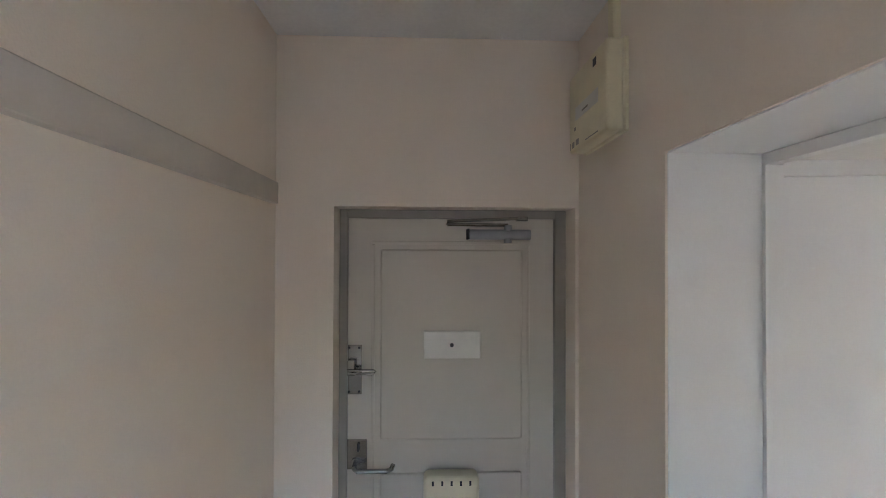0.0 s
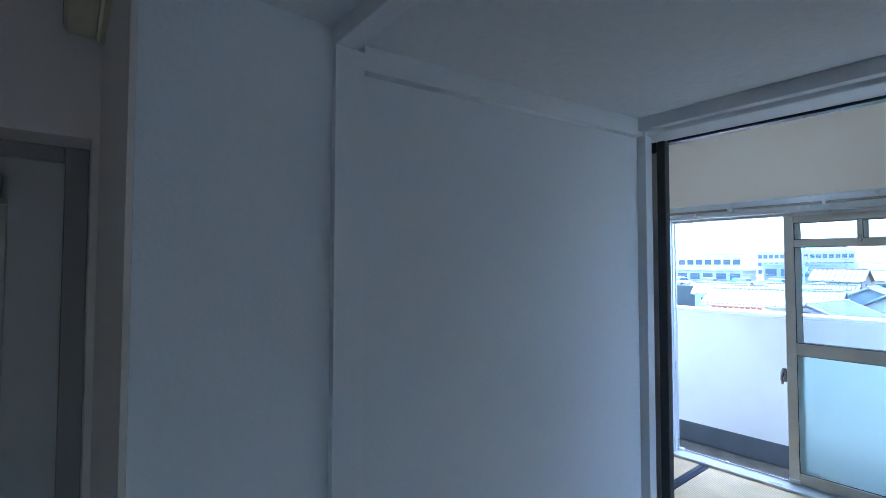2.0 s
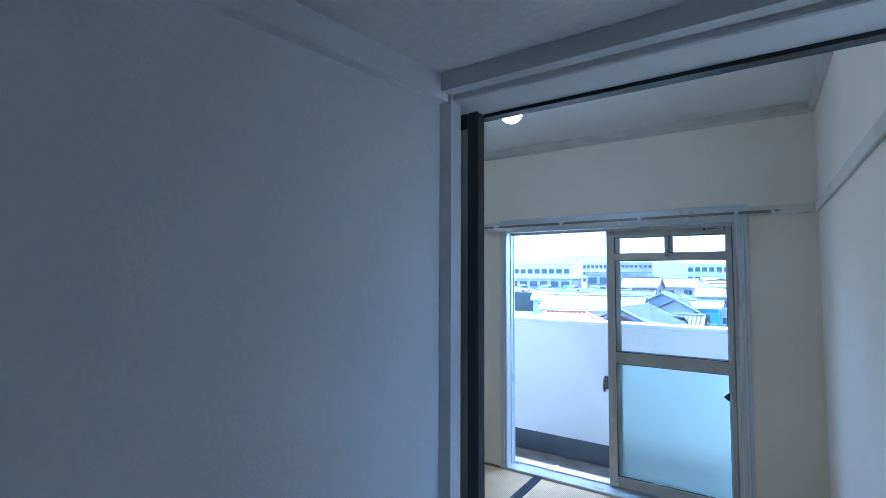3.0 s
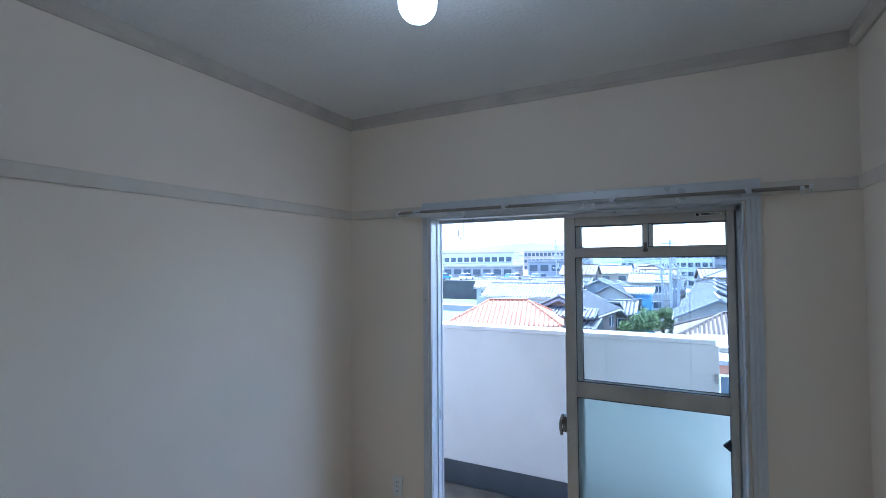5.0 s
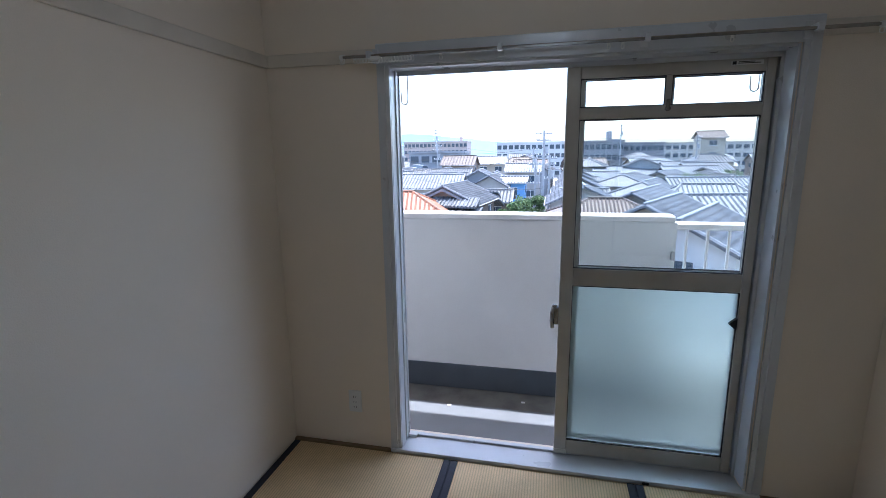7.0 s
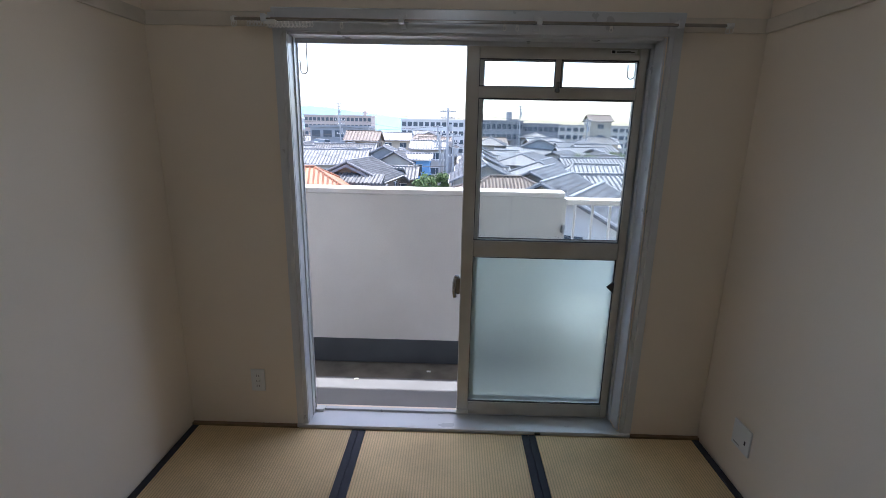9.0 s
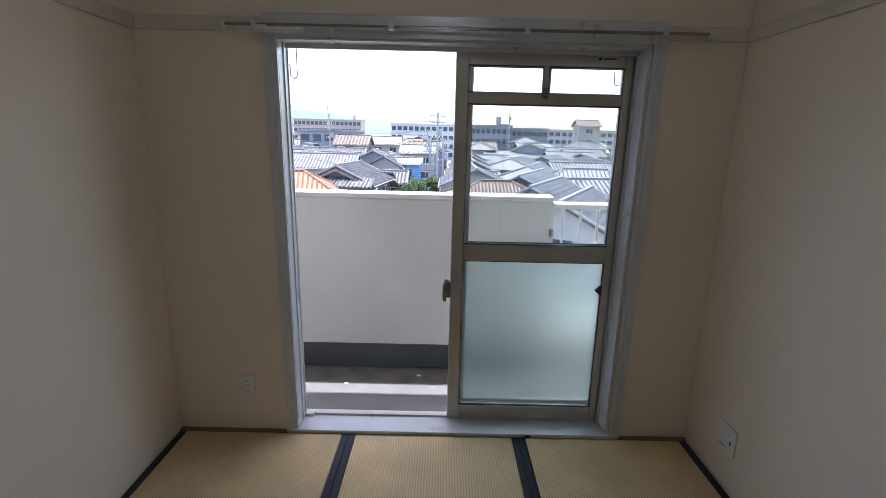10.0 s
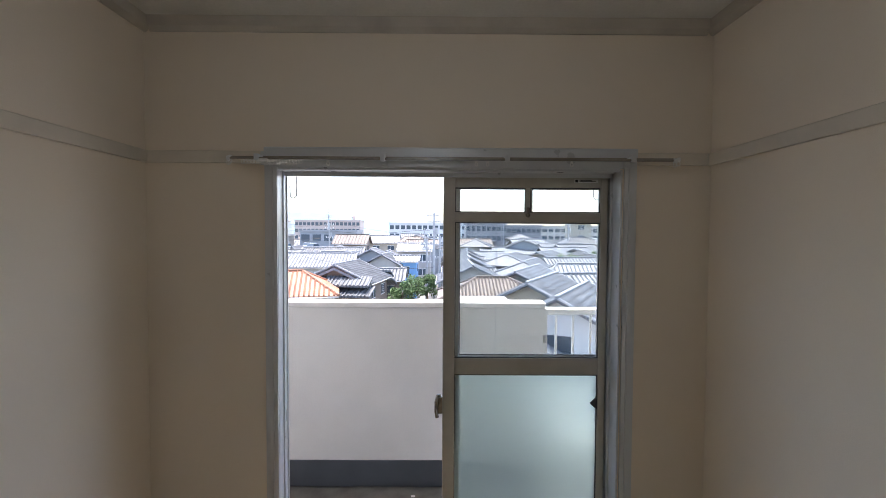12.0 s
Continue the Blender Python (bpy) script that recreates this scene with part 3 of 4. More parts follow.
part("closer_arm", tube([(0.04, 0.2, 1.846), (0.045, -0.018, 1.846)], 0.0055, 8), M_STEEL, dc)
part("closer_link", tube([(0.045, -0.018, 1.846), (0.046, -0.018, 1.858), (0.02, 0.262, 1.872)], 0.0055, 8), M_STEEL, dc)
part("arm_shoe", box(0.0, 0.235, 1.862, 0.03, 0.275, 1.878, 0.002), M_STEEL, dc)
vb = part("letter_box", dr(-4.313, 0.45, -4.117, 0.818, 0.006, 0.085, 0.022, 4), M_BOX, ed, "cream letter box with vent slots")
for k in range(5):
    part("slot", box(0.0835, -0.071 + k * 0.0325, 0.938, 0.0862, -0.064 + k * 0.0325, 0.954, 0.0005), M_DARKM, vb)

# breaker box
bb = thing("breaker_box", "yellowed plastic breaker box high on the hall wall", "breaker box", (1.545, HY1, 2.037))
part("back_plate", box(-0.158, -0.012, -0.125, 0.16, 0.006, 0.125, 0.004), M_BOX, bb)
cv = part("cover", box(-0.155, -0.058, -0.122, 0.157, -0.01, 0.122, 0.01, 3), M_BOX, bb, "yellowed cover")
part("badge", boxes((0.06, -0.0588, 0.078, 0.085, -0.0578, 0.1)), M_DARKM, cv)
part("print_label", boxes((-0.09, -0.0588, -0.03, 0.1, -0.0578, 0.01)), M_PLAST, cv, "faded printed label")
for c in ((-0.03, -0.0594, -0.018, 0.02, -0.0586, -0.012), (-0.1, -0.0594, -0.06, -0.085, -0.0586, -0.05), (0.0, -0.0594, -0.112, 0.1, -0.0586, -0.109), (-0.14, -0.0594, -0.112, -0.135, -0.0586, -0.09), (-0.12, -0.0594, -0.11, -0.10, -0.0586, -0.092), (-0.085, -0.0594, -0.108, -0.06, -0.0586, -0.09)):
    part("print_mark", box(*c), M_FRAME, cv)
solid("cable_duct", boxes((1.62, HY1 - 0.022, 2.163, 1.655, HY1 + 0.004, HH), bevel=0.003), M_BOX, "yellowed cable duct from box to ceiling", "cable duct")

# ---- balcony ----
PY, BF, PT = 1.29, -0.31, 1.08
S("floor_balcony", boxes((-1.6, 0.2, BF - 0.15, 4.6, 1.04, BF)), M_BALF, "grey painted balcony floor", "floor")
S("floor_gutter", boxes((-1.6, 1.04, BF - 0.15, 4.6, PY + 0.13, BF - 0.012)), M_GUT, "dusty brown-grey drain channel", "gutter")
S("wall_parapet", boxes((-1.6, PY, BF, 2.15, PY + 0.12, 1.035), bevel=0.003), M_PARA, "off-white rendered balcony parapet", "parapet wall")
S("trim_parapet_cap", boxes((-1.6, PY - 0.012, 1.035, 2.135, PY + 0.135, PT), bevel=0.008), M_PAINT_W, "white-painted parapet coping", "coping")
S("trim_parapet_skirt", boxes((-1.6, PY - 0.008, BF, 2.152, PY, -0.112)), M_SKIRT, "dark blue-grey skirting of the parapet", "skirting")
S("wall_parapet_low", boxes((2.15, PY, BF, 4.6, PY + 0.12, 0.1)), M_PARA, "low rendered balcony kerb", "parapet wall")
rl = thing("balcony_railing", "white-painted metal balcony railing", "railing", (2.15, PY + 0.06, 0.1))
part("top_rail", box(0.002, -0.05, 0.885, 2.4, 0.05, 0.93, 0.008), M_PAINT_W, rl)
for k in range(17):
    part("baluster", box(0.07 + k * 0.13, -0.009, 0.0, 0.087 + k * 0.13, 0.009, 0.885, 0.003), M_PAINT_W, rl)
part("bracket_plate", box(-0.03, -0.085, 0.68, -0.005, -0.058, 0.74, 0.004), M_POLE, rl)
S("ceiling_balcony", boxes((-1.6, 0.2, 2.50, 4.6, 1.42, 2.62)), M_PARA, "off-white underside of the balcony above", "ceiling")
S("wall_balcony_ends", boxes((-1.72, 0.2, BF - 0.15, -1.6, 1.42, 2.62), (4.6, 0.2, BF - 0.15, 4.72, 1.42, 2.62)), M_PARA, "off-white partition at the balcony's end", "wall")
for x, y, z in ((0.62, 1.0, BF), (1.15, 1.16, BF - 0.012)):
    solid("paper_scrap", box(x, y, z, x + 0.03, y + 0.02, z + 0.006, 0.002), M_WHITEP, "small white scrap on the balcony floor", "litter")

# ---- town ----
G = -8.5
bm = bmesh.new()
bmesh.ops.create_grid(bm, x_segments=2, y_segments=2, size=4000)
S("ground", bm, M_GROUND, "grey-brown ground of the town", "ground").location = (0, 0, G)
S("road", boxes((-0.6, 14, G, 3.0, 150, G + 0.03)), M_ROAD, "narrow asphalt lane between houses", "road")
S("grass_bank", boxes((-75, 58, G, -24, 74, G + 1.6), bevel=0.6), M_GRASS, "green grass bank of a canal", "grass")
S("canal_wall", boxes((-80, 76, G, -22, 78, G + 2.4)), M_DKAPT, "dark concrete canal wall", "wall")
S("grass_field", boxes((-85, 79, G, -24, 92, G + 2.2)), M_GRASS, "green strip beyond the canal", "grass")


def house(x, y, w, d, eave, ridge, rz, roof, wall, label, hip=0.0, group="", over=0.5, irimoya=False, ribs=0.44):
    """A house with its ridge along local x; eave and ridge are heights in the scene."""
    h = thing("house", label, "house", (x, y, G), rz, group=group)
    e, r = eave - G, ridge - G
    a, b = w / 2, d / 2
    bm = bmesh.new()
    if hip:
        add_box(bm, -a, -b, 0, a, b, e)
    else:
        k = e + (r - e) * 0.96
        bm.free()
        bm = prism([(-b, 0), (b, 0), (b, e), (0, k), (-b, e)], "x", -a, a)
    part("wall", bm, wall, h)
    t = 0.16
    A, B = a + over, b + over
    drop = (r - e) * over / b
    rx = A - hip
    bm = bmesh.new()

    def slab(pts):
        lo = [bm.verts.new(p) for p in pts]
        hi = [bm.verts.new((p[0], p[1], p[2] + t)) for p in pts]
        n = len(pts)
        for i in range(n):
            bm.faces.new((lo[i], lo[(i + 1) % n], hi[(i + 1) % n], hi[i]))
        bm.faces.new(lo[::-1])
        bm.faces.new(hi)

    for s in (-1, 1):
        slab([(-A, s * B, e - drop), (A, s * B, e - drop), (rx, 0, r), (-rx, 0, r)])
        if hip:
            slab([(s * A, -B, e - drop), (s * A, B, e - drop), (s * rx, 0, r)])
    rf = part("roof", bm, roof, h)
    if ribs:
        vs, fs = [], []
        n = int(2 * A / ribs)
        for k in range(1, n):
            x = -A + k * 2 * A / n
            u = 1.0 if abs(x) <= rx else (A - abs(x)) / max(hip, 0.01)
            for s in (-1, 1):
                y0, z0 = s * (B + 0.02), e - drop + t
                y1, z1 = s * B * (1 - u), e - drop + t + (r - e + drop) * u
                i = len(vs)
                vs += [(x - 0.09, y0, z0), (x, y0, z0 + 0.15), (x + 0.09, y0, z0), (x - 0.09, y1, z1), (x, y1, z1 + 0.15), (x + 0.09, y1, z1)]
                fs += [(i, i + 1, i + 4, i + 3), (i + 1, i + 2, i + 5, i + 4), (i, i + 2, i + 1)]
        me = bpy.data.meshes.new("tile_ribs")
        me.from_pydata(vs, [], fs)
        me.materials.append(roof)
        rb = new("tile_ribs", me)
        rb.parent = rf
        rb["kind"] = "stuff"
    cap = bmesh.new()
    add_box(cap, -rx, -0.12, r + 0.02, rx, 0.12, r + t + 0.18, 0.04)
    if hip:
        for s in (-1, 1):
            for q in (-1, 1):
                add_tube(cap, [(s * rx, 0, r + t), (s * A, q * B, e - drop + t + 0.05)], 0.13, 6)
    else:
        for s in (-1, 1):
            for q in (-1, 1):
                add_tube(cap, [(s * (A - 0.1), 0, r + t), (s * (A - 0.1), q * B, e - drop + t + 0.02)], 0.12, 6)
    part("ridge", cap, roof if roof in (M_ORANGE, M_BROWN) else M_RIDGE, rf)
    for s in (-1, 1):
        part("gutter", tube([(-A, s * (B + 0.05), e - drop + 0.03), (A, s * (B + 0.05), e - drop + 0.03)], 0.06, 6), M_POLE, rf)
    n = max(1, int(w // 3))
    for s in (-1, 1):
        for k in range(n):
            cx = -a + (k + 0.5) * w / n
            for z in (e - 1.9, e - 4.6):
                if z > 0.4:
                    wd = part("window", boxes((cx - 0.8, s * b - 0.03, z, cx + 0.8, s * b + 0.03, z + 1.15)), M_WIN, h)
                    part("window_frame", boxes((cx - 0.86, s * b - 0.05, z - 0.06, cx + 0.86, s * b + 0.05, z), (cx - 0.86, s * b - 0.05, z + 1.15, cx + 0.86, s * b + 0.05, z + 1.21), (cx - 0.03, s * b - 0.05, z, cx + 0.03, s * b + 0.05, z + 1.15)), M_PAINT_W, wd)
    if not hip:
        for s in (-1, 1):
            part("window", boxes((s * a - 0.03, -0.7, e - 1.7, s * a + 0.03, 0.7, e - 0.6)), M_WIN, h)
    if irimoya:
        for s in (-1, 1):
            part("lower_roof", prism([(s * a, e + 0.45), (s * (a + 1.7), e - 0.35), (s * (a + 1.7), e - 0.15), (s * a, e + 0.65)], "y", -B, B), M_TILE, h)
            part("lower_roof", prism([(s * a, e - 0.55), (s * (a + 2.3), e - 1.35), (s * (a + 2.3), e - 1.15), (s * a, e - 0.35)], "y", -B - 0.3, B + 0.3), M_TILE, h)
            for k in range(19):
                yy = -B + 0.2 + k * (2 * B - 0.4) / 18
                part("cover_tile", tube([(s * (a + 0.05), yy, e + 0.66), (s * (a + 1.75), yy, e - 0.12)], 0.09, 6), M_TILE, h)
                part("cover_tile", tube([(s * (a + 0.05), yy, e - 0.33), (s * (a + 2.35), yy, e - 1.12)], 0.09, 6), M_TILE, h)
            part("bargeboard", prism([(-b - 0.4, e - drop), (0, r - 0.1), (b + 0.4, e - drop), (b + 0.4, e - drop - 0.25), (0, r - 0.4), (-b - 0.4, e - drop - 0.25)], "x", s * (a + over - 0.05), s * (a + over + 0.06)), M_RIDGE, h)
    return h


GT = "grey tiled two-storey house with pale walls"
house(-9.4, 52, 8.4, 7.2, -3.7, -2.0, 83, M_TILE, M_BWALL[3], "grey tiled gabled house with dark timber walls", irimoya=True)
house(-14.2, 43.5, 10, 7.5, -4.1, -2.35, 12, M_ORANGE, M_BWALL[0], "house with an orange terracotta hipped roof", hip=3.5)
house(-17.8, 66, 13, 9, -3.1, -1.6, 4, M_TILE2, M_BWALL[0], "long low building with a silver tiled roof")
house(-4.3, 73, 3.8, 6.0, -2.85, -2.25, 0, M_SHEET, M_BLUE, "sky-blue sided house with a pale roof")
house(-9.3, 72, 5, 6, -2.6, -1.1, 90, M_TILE2, M_BWALL[1], "silver tiled house with grey siding")
house(-5.6, 62, 3.6, 5, -4.6, -3.5, 0, M_TILE, M_BWALL[3], "small grey tiled timber house")
house(-3.6, 90, 6, 7, -1.8, -0.6, 0, M_SHEET, M_BWALL[0], "pale roofed house with rendered walls")
for k in range(6):
    yy = 50.5 + k * 13.5
    house(4.7 + k * 0.62, yy, 8.2, 6.6, -3.5 + k * 0.03, -1.95 + k * 0.05, 90, M_TILE2, M_BWALL[(k * 3) % 4], "silver-grey tiled terraced house with gable to the street", group="terraced row along the lane")
    house(5.4 + k * 0.62, yy + 6.9, 5.0, 4.6, -4.1 + k * 0.03, -3.0 + k * 0.05, 4, M_TILE, M_BWALL[(k + 1) % 4], "small grey tiled annexe between terraced houses", group="terraced row along the lane", ribs=0.42)
house(5.6, 36.5, 8.0, 6, -3.5, -2.25, 0, M_BROWN, M_BWALL[2], "house with a brown tiled hipped roof", hip=3.2, ribs=0.28)
# roofs stepping away at a slant, right of the terraced row
for x, y, w, d, top, rz in ((9.4, 34.2, 8.5, 5.4, -2.0, 64), (10.0, 44.0, 9.5, 6.0, -2.0, 67), (13.0, 58.5, 12.0, 7.0, -2.0, 69), (13.2, 76.0, 13.0, 7.4, -1.9, 72),
                            (16.4, 41.5, 7.5, 5.4, -2.3, 8), (17.0, 50.5, 8.0, 5.6, -2.0, -4), (20.2, 62.0, 8.5, 6.0, -1.9, 6), (18.5, 102.0, 16.0, 8.0, -1.7, 2),
                            (21.5, 88.0, 9.0, 6.5, -2.0, 60), (27.0, 96.0, 9.0, 7.0, -1.5, 5), (9.6, 90.0, 8.0, 6.0, -2.2, 20), (30.0, 110.0, 10.0, 7.0, -0.9, 12)):
    house(x, y, w, d, top - 1.35, top, rz, M_TILE2, M_BWALL[int(y) % 4], GT, group="grey tiled houses in rows", over=0.7, hip=2.2 if y in (58.5, 76.0, 50.5) else 0)
house(-18.3, 84, 10.5, 7, -2.6, -1.3, 2, M_TILE, M_BWALL[2], "long grey tiled house behind the low building")
house(-14.0, 76, 6, 5, -3.0, -1.9, 84, M_TILE2, M_BWALL[1], "silver tiled house with grey siding")
for k in range(6):
    house(23.0 + k * 1.4, 48 + k * 10, 9, 7, -4.3 + k * 0.2, -2.8 + k * 0.22, 88 - 8 * (k % 3), M_TILE, M_BWALL[(k + 1) % 4], GT, group="grey tiled houses in rows")
house(9.6, 26.6, 8.4, 5.0, -3.3, -2.0, 63, M_TILE2, M_WHITE, "near white-walled house with a silver tiled gable roof", over=0.6)
house(6.7, 24.0, 5, 3.6, -5.3, -4.3, 80, M_TILE, M_BWALL[0], "low grey tiled outbuilding")
house(17.5, 30.0, 8, 6, -3.4, -2.1, 75, M_TILE, M_BWALL[1], GT)
hs = thing("apartment_house", "red-brown walled house with balcony windows", "house", (3.45, 19.0, G), 0)
part("wall", box(-1.1, -3, 0, 1.1, 3, 6.65), M_BRICK, hs)
for z in (2.6, 5.3):
    for x in (-0.52, 0.52):
        wq = part("window", box(x - 0.4, -3.04, z, x + 0.4, -2.96, z + 0.95), M_WIN, hs)
        part("window_frame", boxes((x - 0.44, -3.06, z - 0.07, x + 0.44, -2.95, z), (x - 0.44, -3.06, z + 0.95, x + 0.44, -2.95, z + 1.02), (x - 0.03, -3.06, z, x + 0.03, -2.95, z + 0.95)), M_PAINT_W, wq)
part("roof", box(-1.25, -3.2, 6.65, 1.25, 3.2, 6.8), M_DKAPT, hs)

rnd = random.Random(11)
for k in range(22):
    row = k // 6
    yy = 62 + row * 10 + rnd.uniform(-1.5, 1.5)
    xx = -0.36 * yy + (k % 6) * 0.052 * yy + rnd.uniform(-0.8, 0.8)
    if -12 < xx and yy < 70 or (-26 < xx < -9 and 59 < yy < 73):
        continue
    top = -2.5 + row * 0.35 + rnd.uniform(-0.3, 0.4)
    house(xx, yy, rnd.uniform(4.5, 7), rnd.uniform(4, 5.5), top - 1.4, top, rnd.choice((0, 90, 10, 84)), rnd.choice((M_TILE, M_TILE2, M_SHEET)),
          M_BWALL[rnd.randrange(4)], "closely packed small tiled house", group="small houses by the lane")
# further houses, in loose rows behind the near ones
rnd = random.Random(5)
for k in range(120):
    yy = 84 + (k // 12) * 11.5 + rnd.uniform(-2, 2)
    xx = -0.62 * yy + (k % 12) * (1.28 * yy / 11) + rnd.uniform(-3, 3)
    if (-3 < xx < 5 and yy < 110) or (xx < -20 and yy < 122) or (yy < 106 and xx > 3) or (yy < 100 and xx > -22):
        continue
    top = rnd.uniform(-1.6, 0.9) + (yy - 84) * 0.004
    house(xx, yy, rnd.uniform(7, 11), rnd.uniform(6, 8), top - rnd.uniform(1.2, 1.9), top, rnd.choice((0, 90, 8, 82)),
          rnd.choice((M_TILE, M_TILE2, M_TILE, M_SHEET, M_BROWN)), M_BWALL[rnd.randrange(4)], "distant tiled house in the town", hip=rnd.choice((0, 0, 2.5)), group="distant houses", ribs=0.7)


def block(name, label, x0, x1, y, d, top, wall, floors, bays, rz=0.0, pent=None):
    """A flat-roofed building with window bands."""
    w, h = x1 - x0, top - G
    o = thing(name, label, "building", ((x0 + x1) / 2, y + d / 2, G), rz)
    part("wall", box(-w / 2, -d / 2, 0, w / 2, d / 2, h), wall, o)
    part("roof", boxes((-w / 2 - 0.3, -d / 2 - 0.3, h, w / 2 + 0.3, d / 2 + 0.3, h + 0.5)), wall, o)
    st = h / floors
    for f in range(floors):
        for k in range(bays):
            cx = -w / 2 + (k + 0.5) * w / bays
            q = w / bays * 0.36
            z = f * st + st * 0.3
            wi = part("window", box(cx - q, -d / 2 - 0.08, z, cx + q, -d / 2 + 0.05, z + st * 0.48), M_WIN, o)
            part("sill", box(cx - q - 0.1, -d / 2 - 0.25, z - 0.15, cx + q + 0.1, -d / 2, z), wall, wi)
    for p in (pent or ()):
        part("penthouse", box(*p), wall, o)
    return o


block("apartment_block", "long brown-grey apartment block", -68, -37, 220, 12, 7.1, M_BRAPT, 5, 16, pent=[(11.5, -4, 15, 12.8, -2, 18.0)])
block("school_building", "long white concrete school building with window rows", -21, 22, 200, 12, 5.6, M_WHITE, 4, 18)
block("apartment_block", "dark grey apartment block with rooftop tower", 10, 24, 160, 12, 4.7, M_DKAPT, 4, 8, pent=[(2.0, -3, 13, 3.6, 0, 16.6), (3.2, -3, 13, 6, 3, 14.2)])
block("apartment_block", "lower grey apartment block", 24.2, 36.5, 162, 12, 4.0, M_DKAPT, 4, 7)
block("school_building", "white three-storey building with ribbon windows", -92, -50, 150, 12, 4.4, M_WHITE, 4, 16)
block("apartment_block", "brown-grey distant apartment block", -140, -80, 240, 12, 7.5, M_BRAPT, 5, 20)
block("workshop", "grey-blue flat workshop building", -36, -21, 122, 9, 1.8, M_BWALL[1], 3, 5)
block("workshop", "pale flat workshop building", -60, -39, 118, 9, 0.6, M_BWALL[0], 3, 7)
block("apartment_block", "pale distant apartment block", 44, 90, 210, 12, 4.5, M_BWALL[0], 4, 16)
tl = house(38.2, 124, 5.2, 6, 4.6, 5.9, 0, M_BROWN, M_BWALL[2], "tall narrow beige house with a small gable")


def car(x, y, z, rz, paint):
    c = thing("parked_car", "small parked car in an open lot", "car", (x, y, z), rz, group="cars in the parking lot")
    part("body", prism([(-2, 0.3), (2, 0.3), (2.05, 0.75), (1.2, 0.9), (-1.95, 0.95), (-2.05, 0.6)], "y", -0.8, 0.8), paint, c)
    part("cabin", prism([(-1.8, 0.93), (1.15, 0.9), (0.5, 1.45), (-1.4, 1.5)], "y", -0.7, 0.7), M_WIN, c)
    part("car_roof", box(-1.35, -0.66, 1.46, 0.45, 0.66, 1.53, 0.03), paint, c)
    for a in (-1.25, 1.25):
        for b in (-0.82, 0.66):
            part("wheel", tube([(a, b, 0.3), (a, b + 0.16, 0.3)], 0.3, 12), M_DARKM, c)


S("parking_lot", boxes((-75, 95, G, -22, 116, -2.3)), M_ROAD, "raised asphalt parking lot", "parking lot")
for k in range(13):
    car(-62 + k * 3.0, 99 + (k % 2) * 6, -2.3, 78 + 8 * (k % 3), M_CARS[(0, 0, 1, 0, 2)[k % 5]])


def tree(x, y, z, h, r, seed, label="bushy green tree between the houses"):
    q = random.Random(seed)
    t = thing("tree", label, "tree", (x, y, z))
    bm = bmesh.new()
    add_tube(bm, [(0, 0, 0), (0.05, 0.02, h * 0.3), (0.0, 0.1, h * 0.6)], 0.13, 7)
    for k in range(7):
        a = q.uniform(0, 6.28)
        add_tube(bm, [(0.02, 0.03, h * q.uniform(0.3, 0.55)), (r * 0.6 * math.cos(a), r * 0.6 * math.sin(a), h * q.uniform(0.6, 0.85))], 0.05, 5)
    part("trunk", bm, M_BARK, t)
    vs, fs = [], []
    lobes = [(q.uniform(-r, r) * 0.7, q.uniform(-r, r) * 0.7, h * q.uniform(0.45, 0.95), r * q.uniform(0.3, 0.55)) for _ in range(11)]
    for k in range(1500):
        lx, ly, lz, lr = q.choice(lobes)
        d = Vector((q.gauss(0, 1), q.gauss(0, 1), q.gauss(0, 0.8))).normalized() * lr * q.uniform(0.5, 1.08)
        c = Vector((lx, ly, lz)) + d
        u = Vector((q.gauss(0, 1), q.gauss(0, 1), q.gauss(0, 1))).normalized() * q.uniform(0.09, 0.17)
        v = u.orthogonal().normalized() * u.length * 0.6
        i = len(vs)
        vs += [c - u, c + v, c + u, c - v]
        fs.append((i, i + 1, i + 2, i + 3))
    me = bpy.data.meshes.new("crown")
    me.from_pydata(vs, [], fs)
    me.materials.append(M_LEAF)
    new("crown", me).parent = t


tree(-2.3, 56, G, 5.4, 1.9, 1)
tree(-0.4, 58, G, 4.6, 1.3, 2)
tree(-3.4, 53, G, 4.2, 1.3, 3)
for k in range(5):
    tree(22.5 + k * 1.9, 76 + (k % 2) * 2, G, 7.2 - (k % 3) * 0.6, 1.8, 10 + k)
for k in range(4):
    tree(23.0 + k * 1.5, 132, G, 7.8, 1.9, 20 + k)


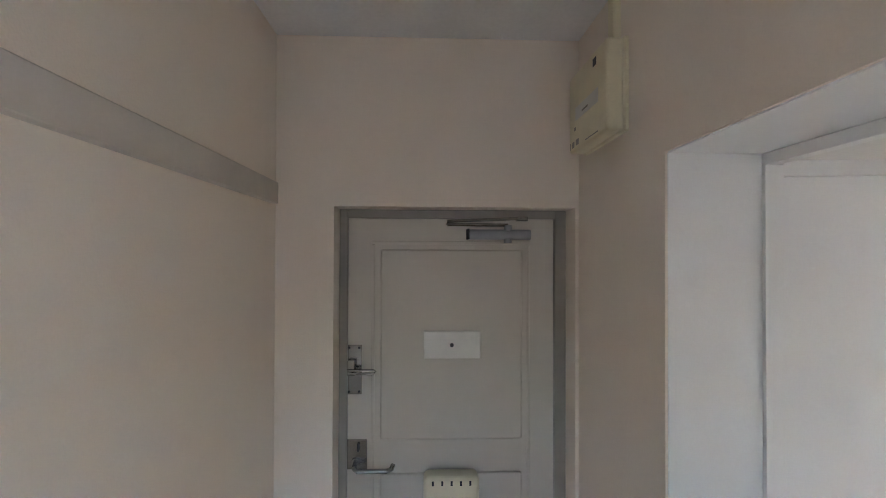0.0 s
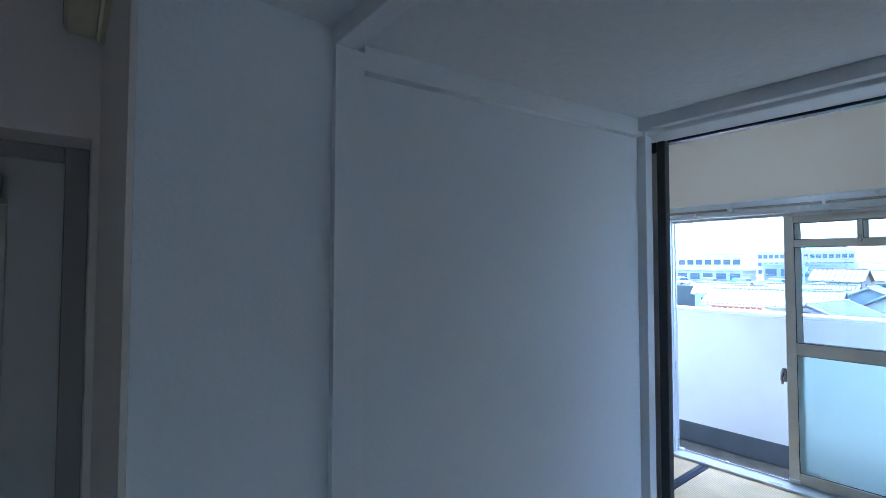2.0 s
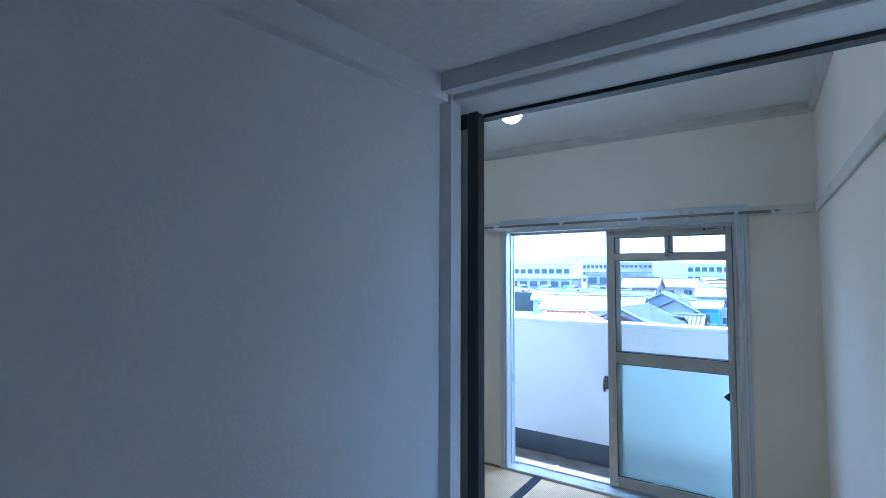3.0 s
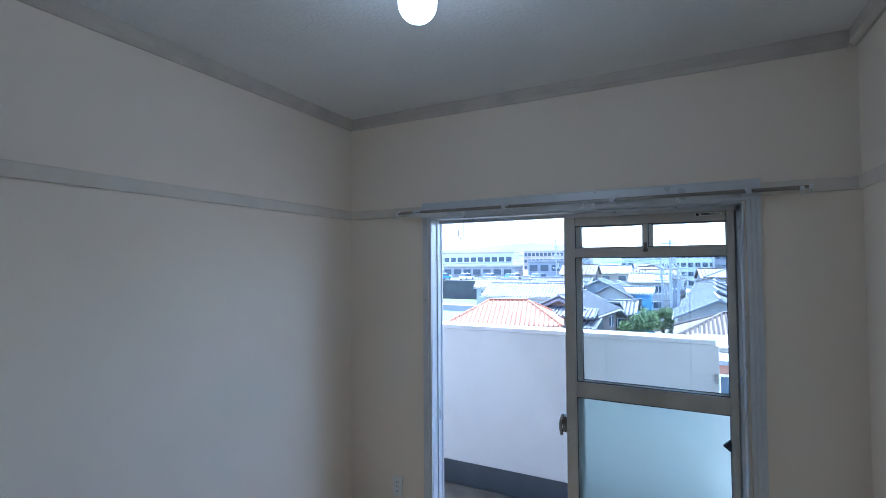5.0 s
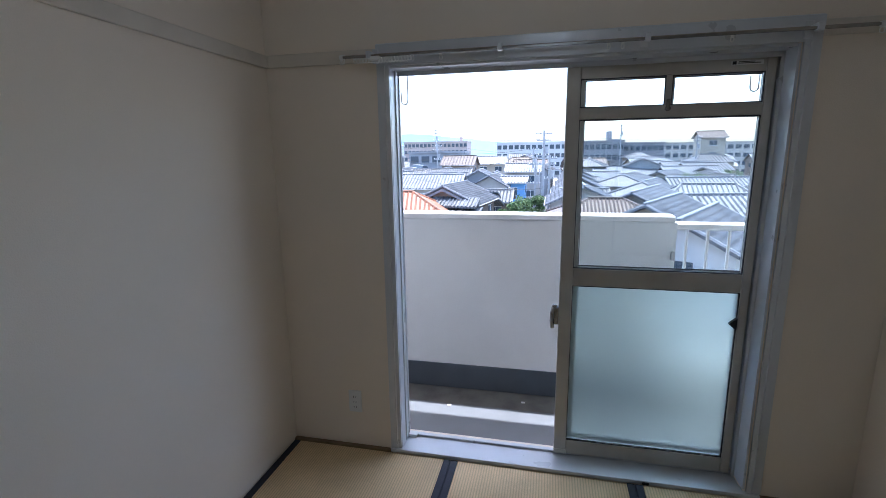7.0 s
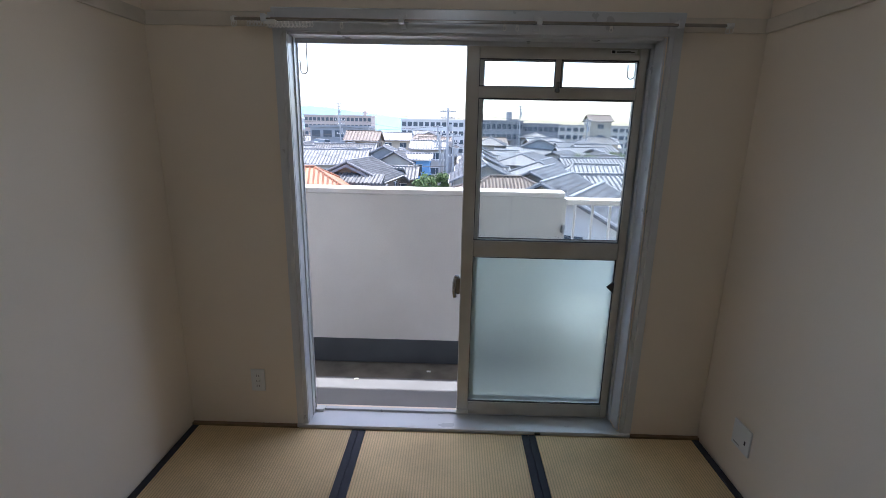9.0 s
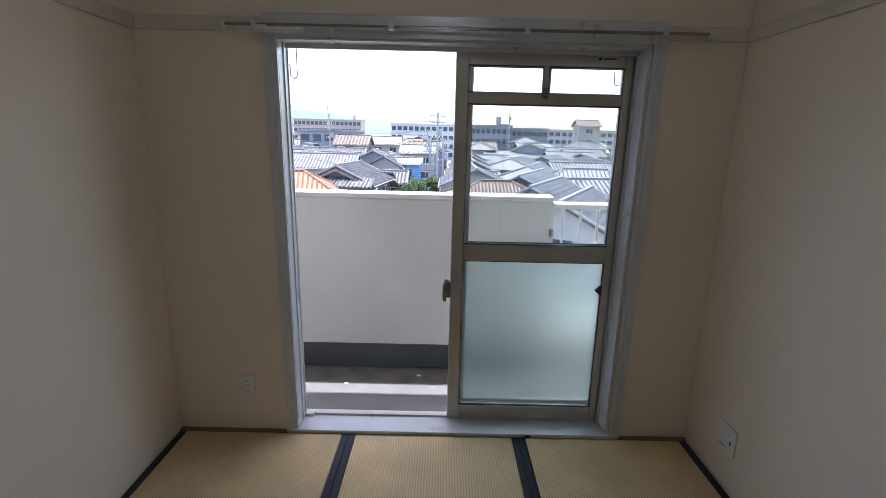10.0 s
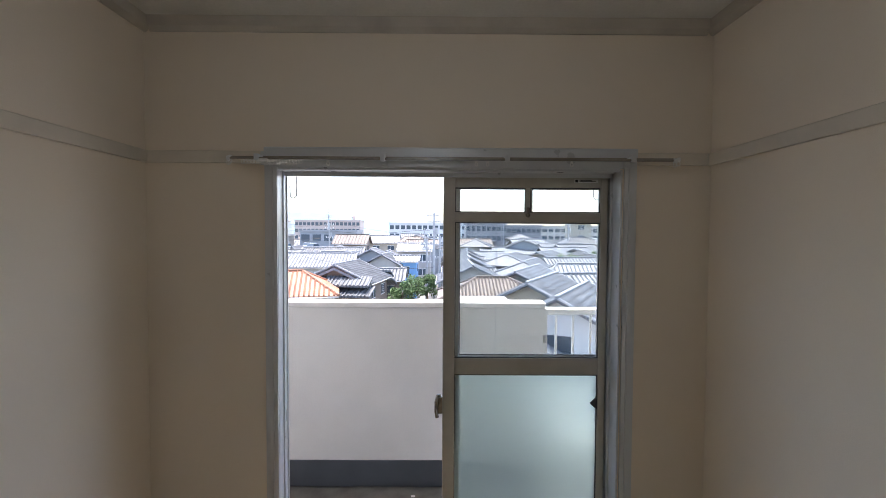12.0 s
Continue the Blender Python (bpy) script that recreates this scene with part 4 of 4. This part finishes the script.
def utility_pole(x, y, top, label="grey concrete utility pole with crossarms"):
    p = thing("utility_pole", label, "utility pole", (x, y, G))
    h = top - G
    bm = bmesh.new()
    bmesh.ops.create_cone(bm, cap_ends=True, segments=12, radius1=0.2, radius2=0.13, depth=h, matrix=Matrix.Translation((0, 0, h / 2)))
    part("pole", bm, M_POLE, p)
    for z, w in ((h - 0.5, 1.0), (h - 1.3, 0.9), (h - 3.2, 0.7)):
        a = part("crossarm", box(-w, -0.06, z, w, 0.06, z + 0.12), M_POLE, p)
        for s in (-0.9, -0.35, 0.35, 0.9):
            part("insulator", tube([(w * s, 0, z + 0.1), (w * s, 0, z + 0.35)], 0.06, 7), M_PAINT_W, a)
    part("transformer", tube([(0.35, 0, h - 2.9), (0.35, 0, h - 2.0)], 0.25, 12), M_POLE, p, "grey transformer can")
    return p


def wire(a, b, sag=0.8):
    pts = []
    for k in range(13):
        u = k / 12
        v = Vector(a).lerp(Vector(b), u)
        v.z -= sag * 4 * u * (1 - u)
        pts.append(v)
    solid("power_line", tube(pts, 0.022, 4), M_WIRE, "thin black power line over the roofs", "cable")


utility_pole(0.45, 60, 4.3)
utility_pole(1.2, 64, 1.2)
utility_pole(-0.7, 66, 0.4)
utility_pole(-30.4, 130, 8.5)
utility_pole(20.3, 140, 9.1)
utility_pole(34.0, 118, 5.0)
utility_pole(-1.8, 88, 2.5)
utility_pole(-22, 96, 3.6)
for dz in (-0.2, -1.0, -2.9):
    wire((0.45, 60, 4.2 + dz), (-30.4, 130, 8.3 + dz))
    wire((0.45, 60, 4.2 + dz), (34.0, 118, 4.8 + dz))
    wire((-22, 96, 3.4 + dz), (-60, 92, 3.4 + dz))
wire((0.45, 60, 1.0), (-26, 58, -0.6), 0.6)
wire((0.45, 60, -0.4), (26, 50, -0.4), 0.6)
wire((0.45, 60, -3.0), (-16, 57, -1.5), 0.6)
wire((-22, 96, 2.0), (0.45, 60, 2.2), 0.6)

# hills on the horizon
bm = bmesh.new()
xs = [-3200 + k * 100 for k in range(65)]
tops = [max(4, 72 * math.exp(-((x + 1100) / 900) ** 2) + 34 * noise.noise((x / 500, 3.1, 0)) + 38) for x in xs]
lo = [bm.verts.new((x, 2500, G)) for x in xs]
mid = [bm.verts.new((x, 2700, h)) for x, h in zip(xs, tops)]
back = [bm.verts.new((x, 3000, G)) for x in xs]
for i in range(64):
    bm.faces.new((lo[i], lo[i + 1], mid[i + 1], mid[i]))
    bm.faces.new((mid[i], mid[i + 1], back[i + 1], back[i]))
S("backdrop_hills", bm, M_HILL, "hills on the horizon with blue haze in their colour", "hills")
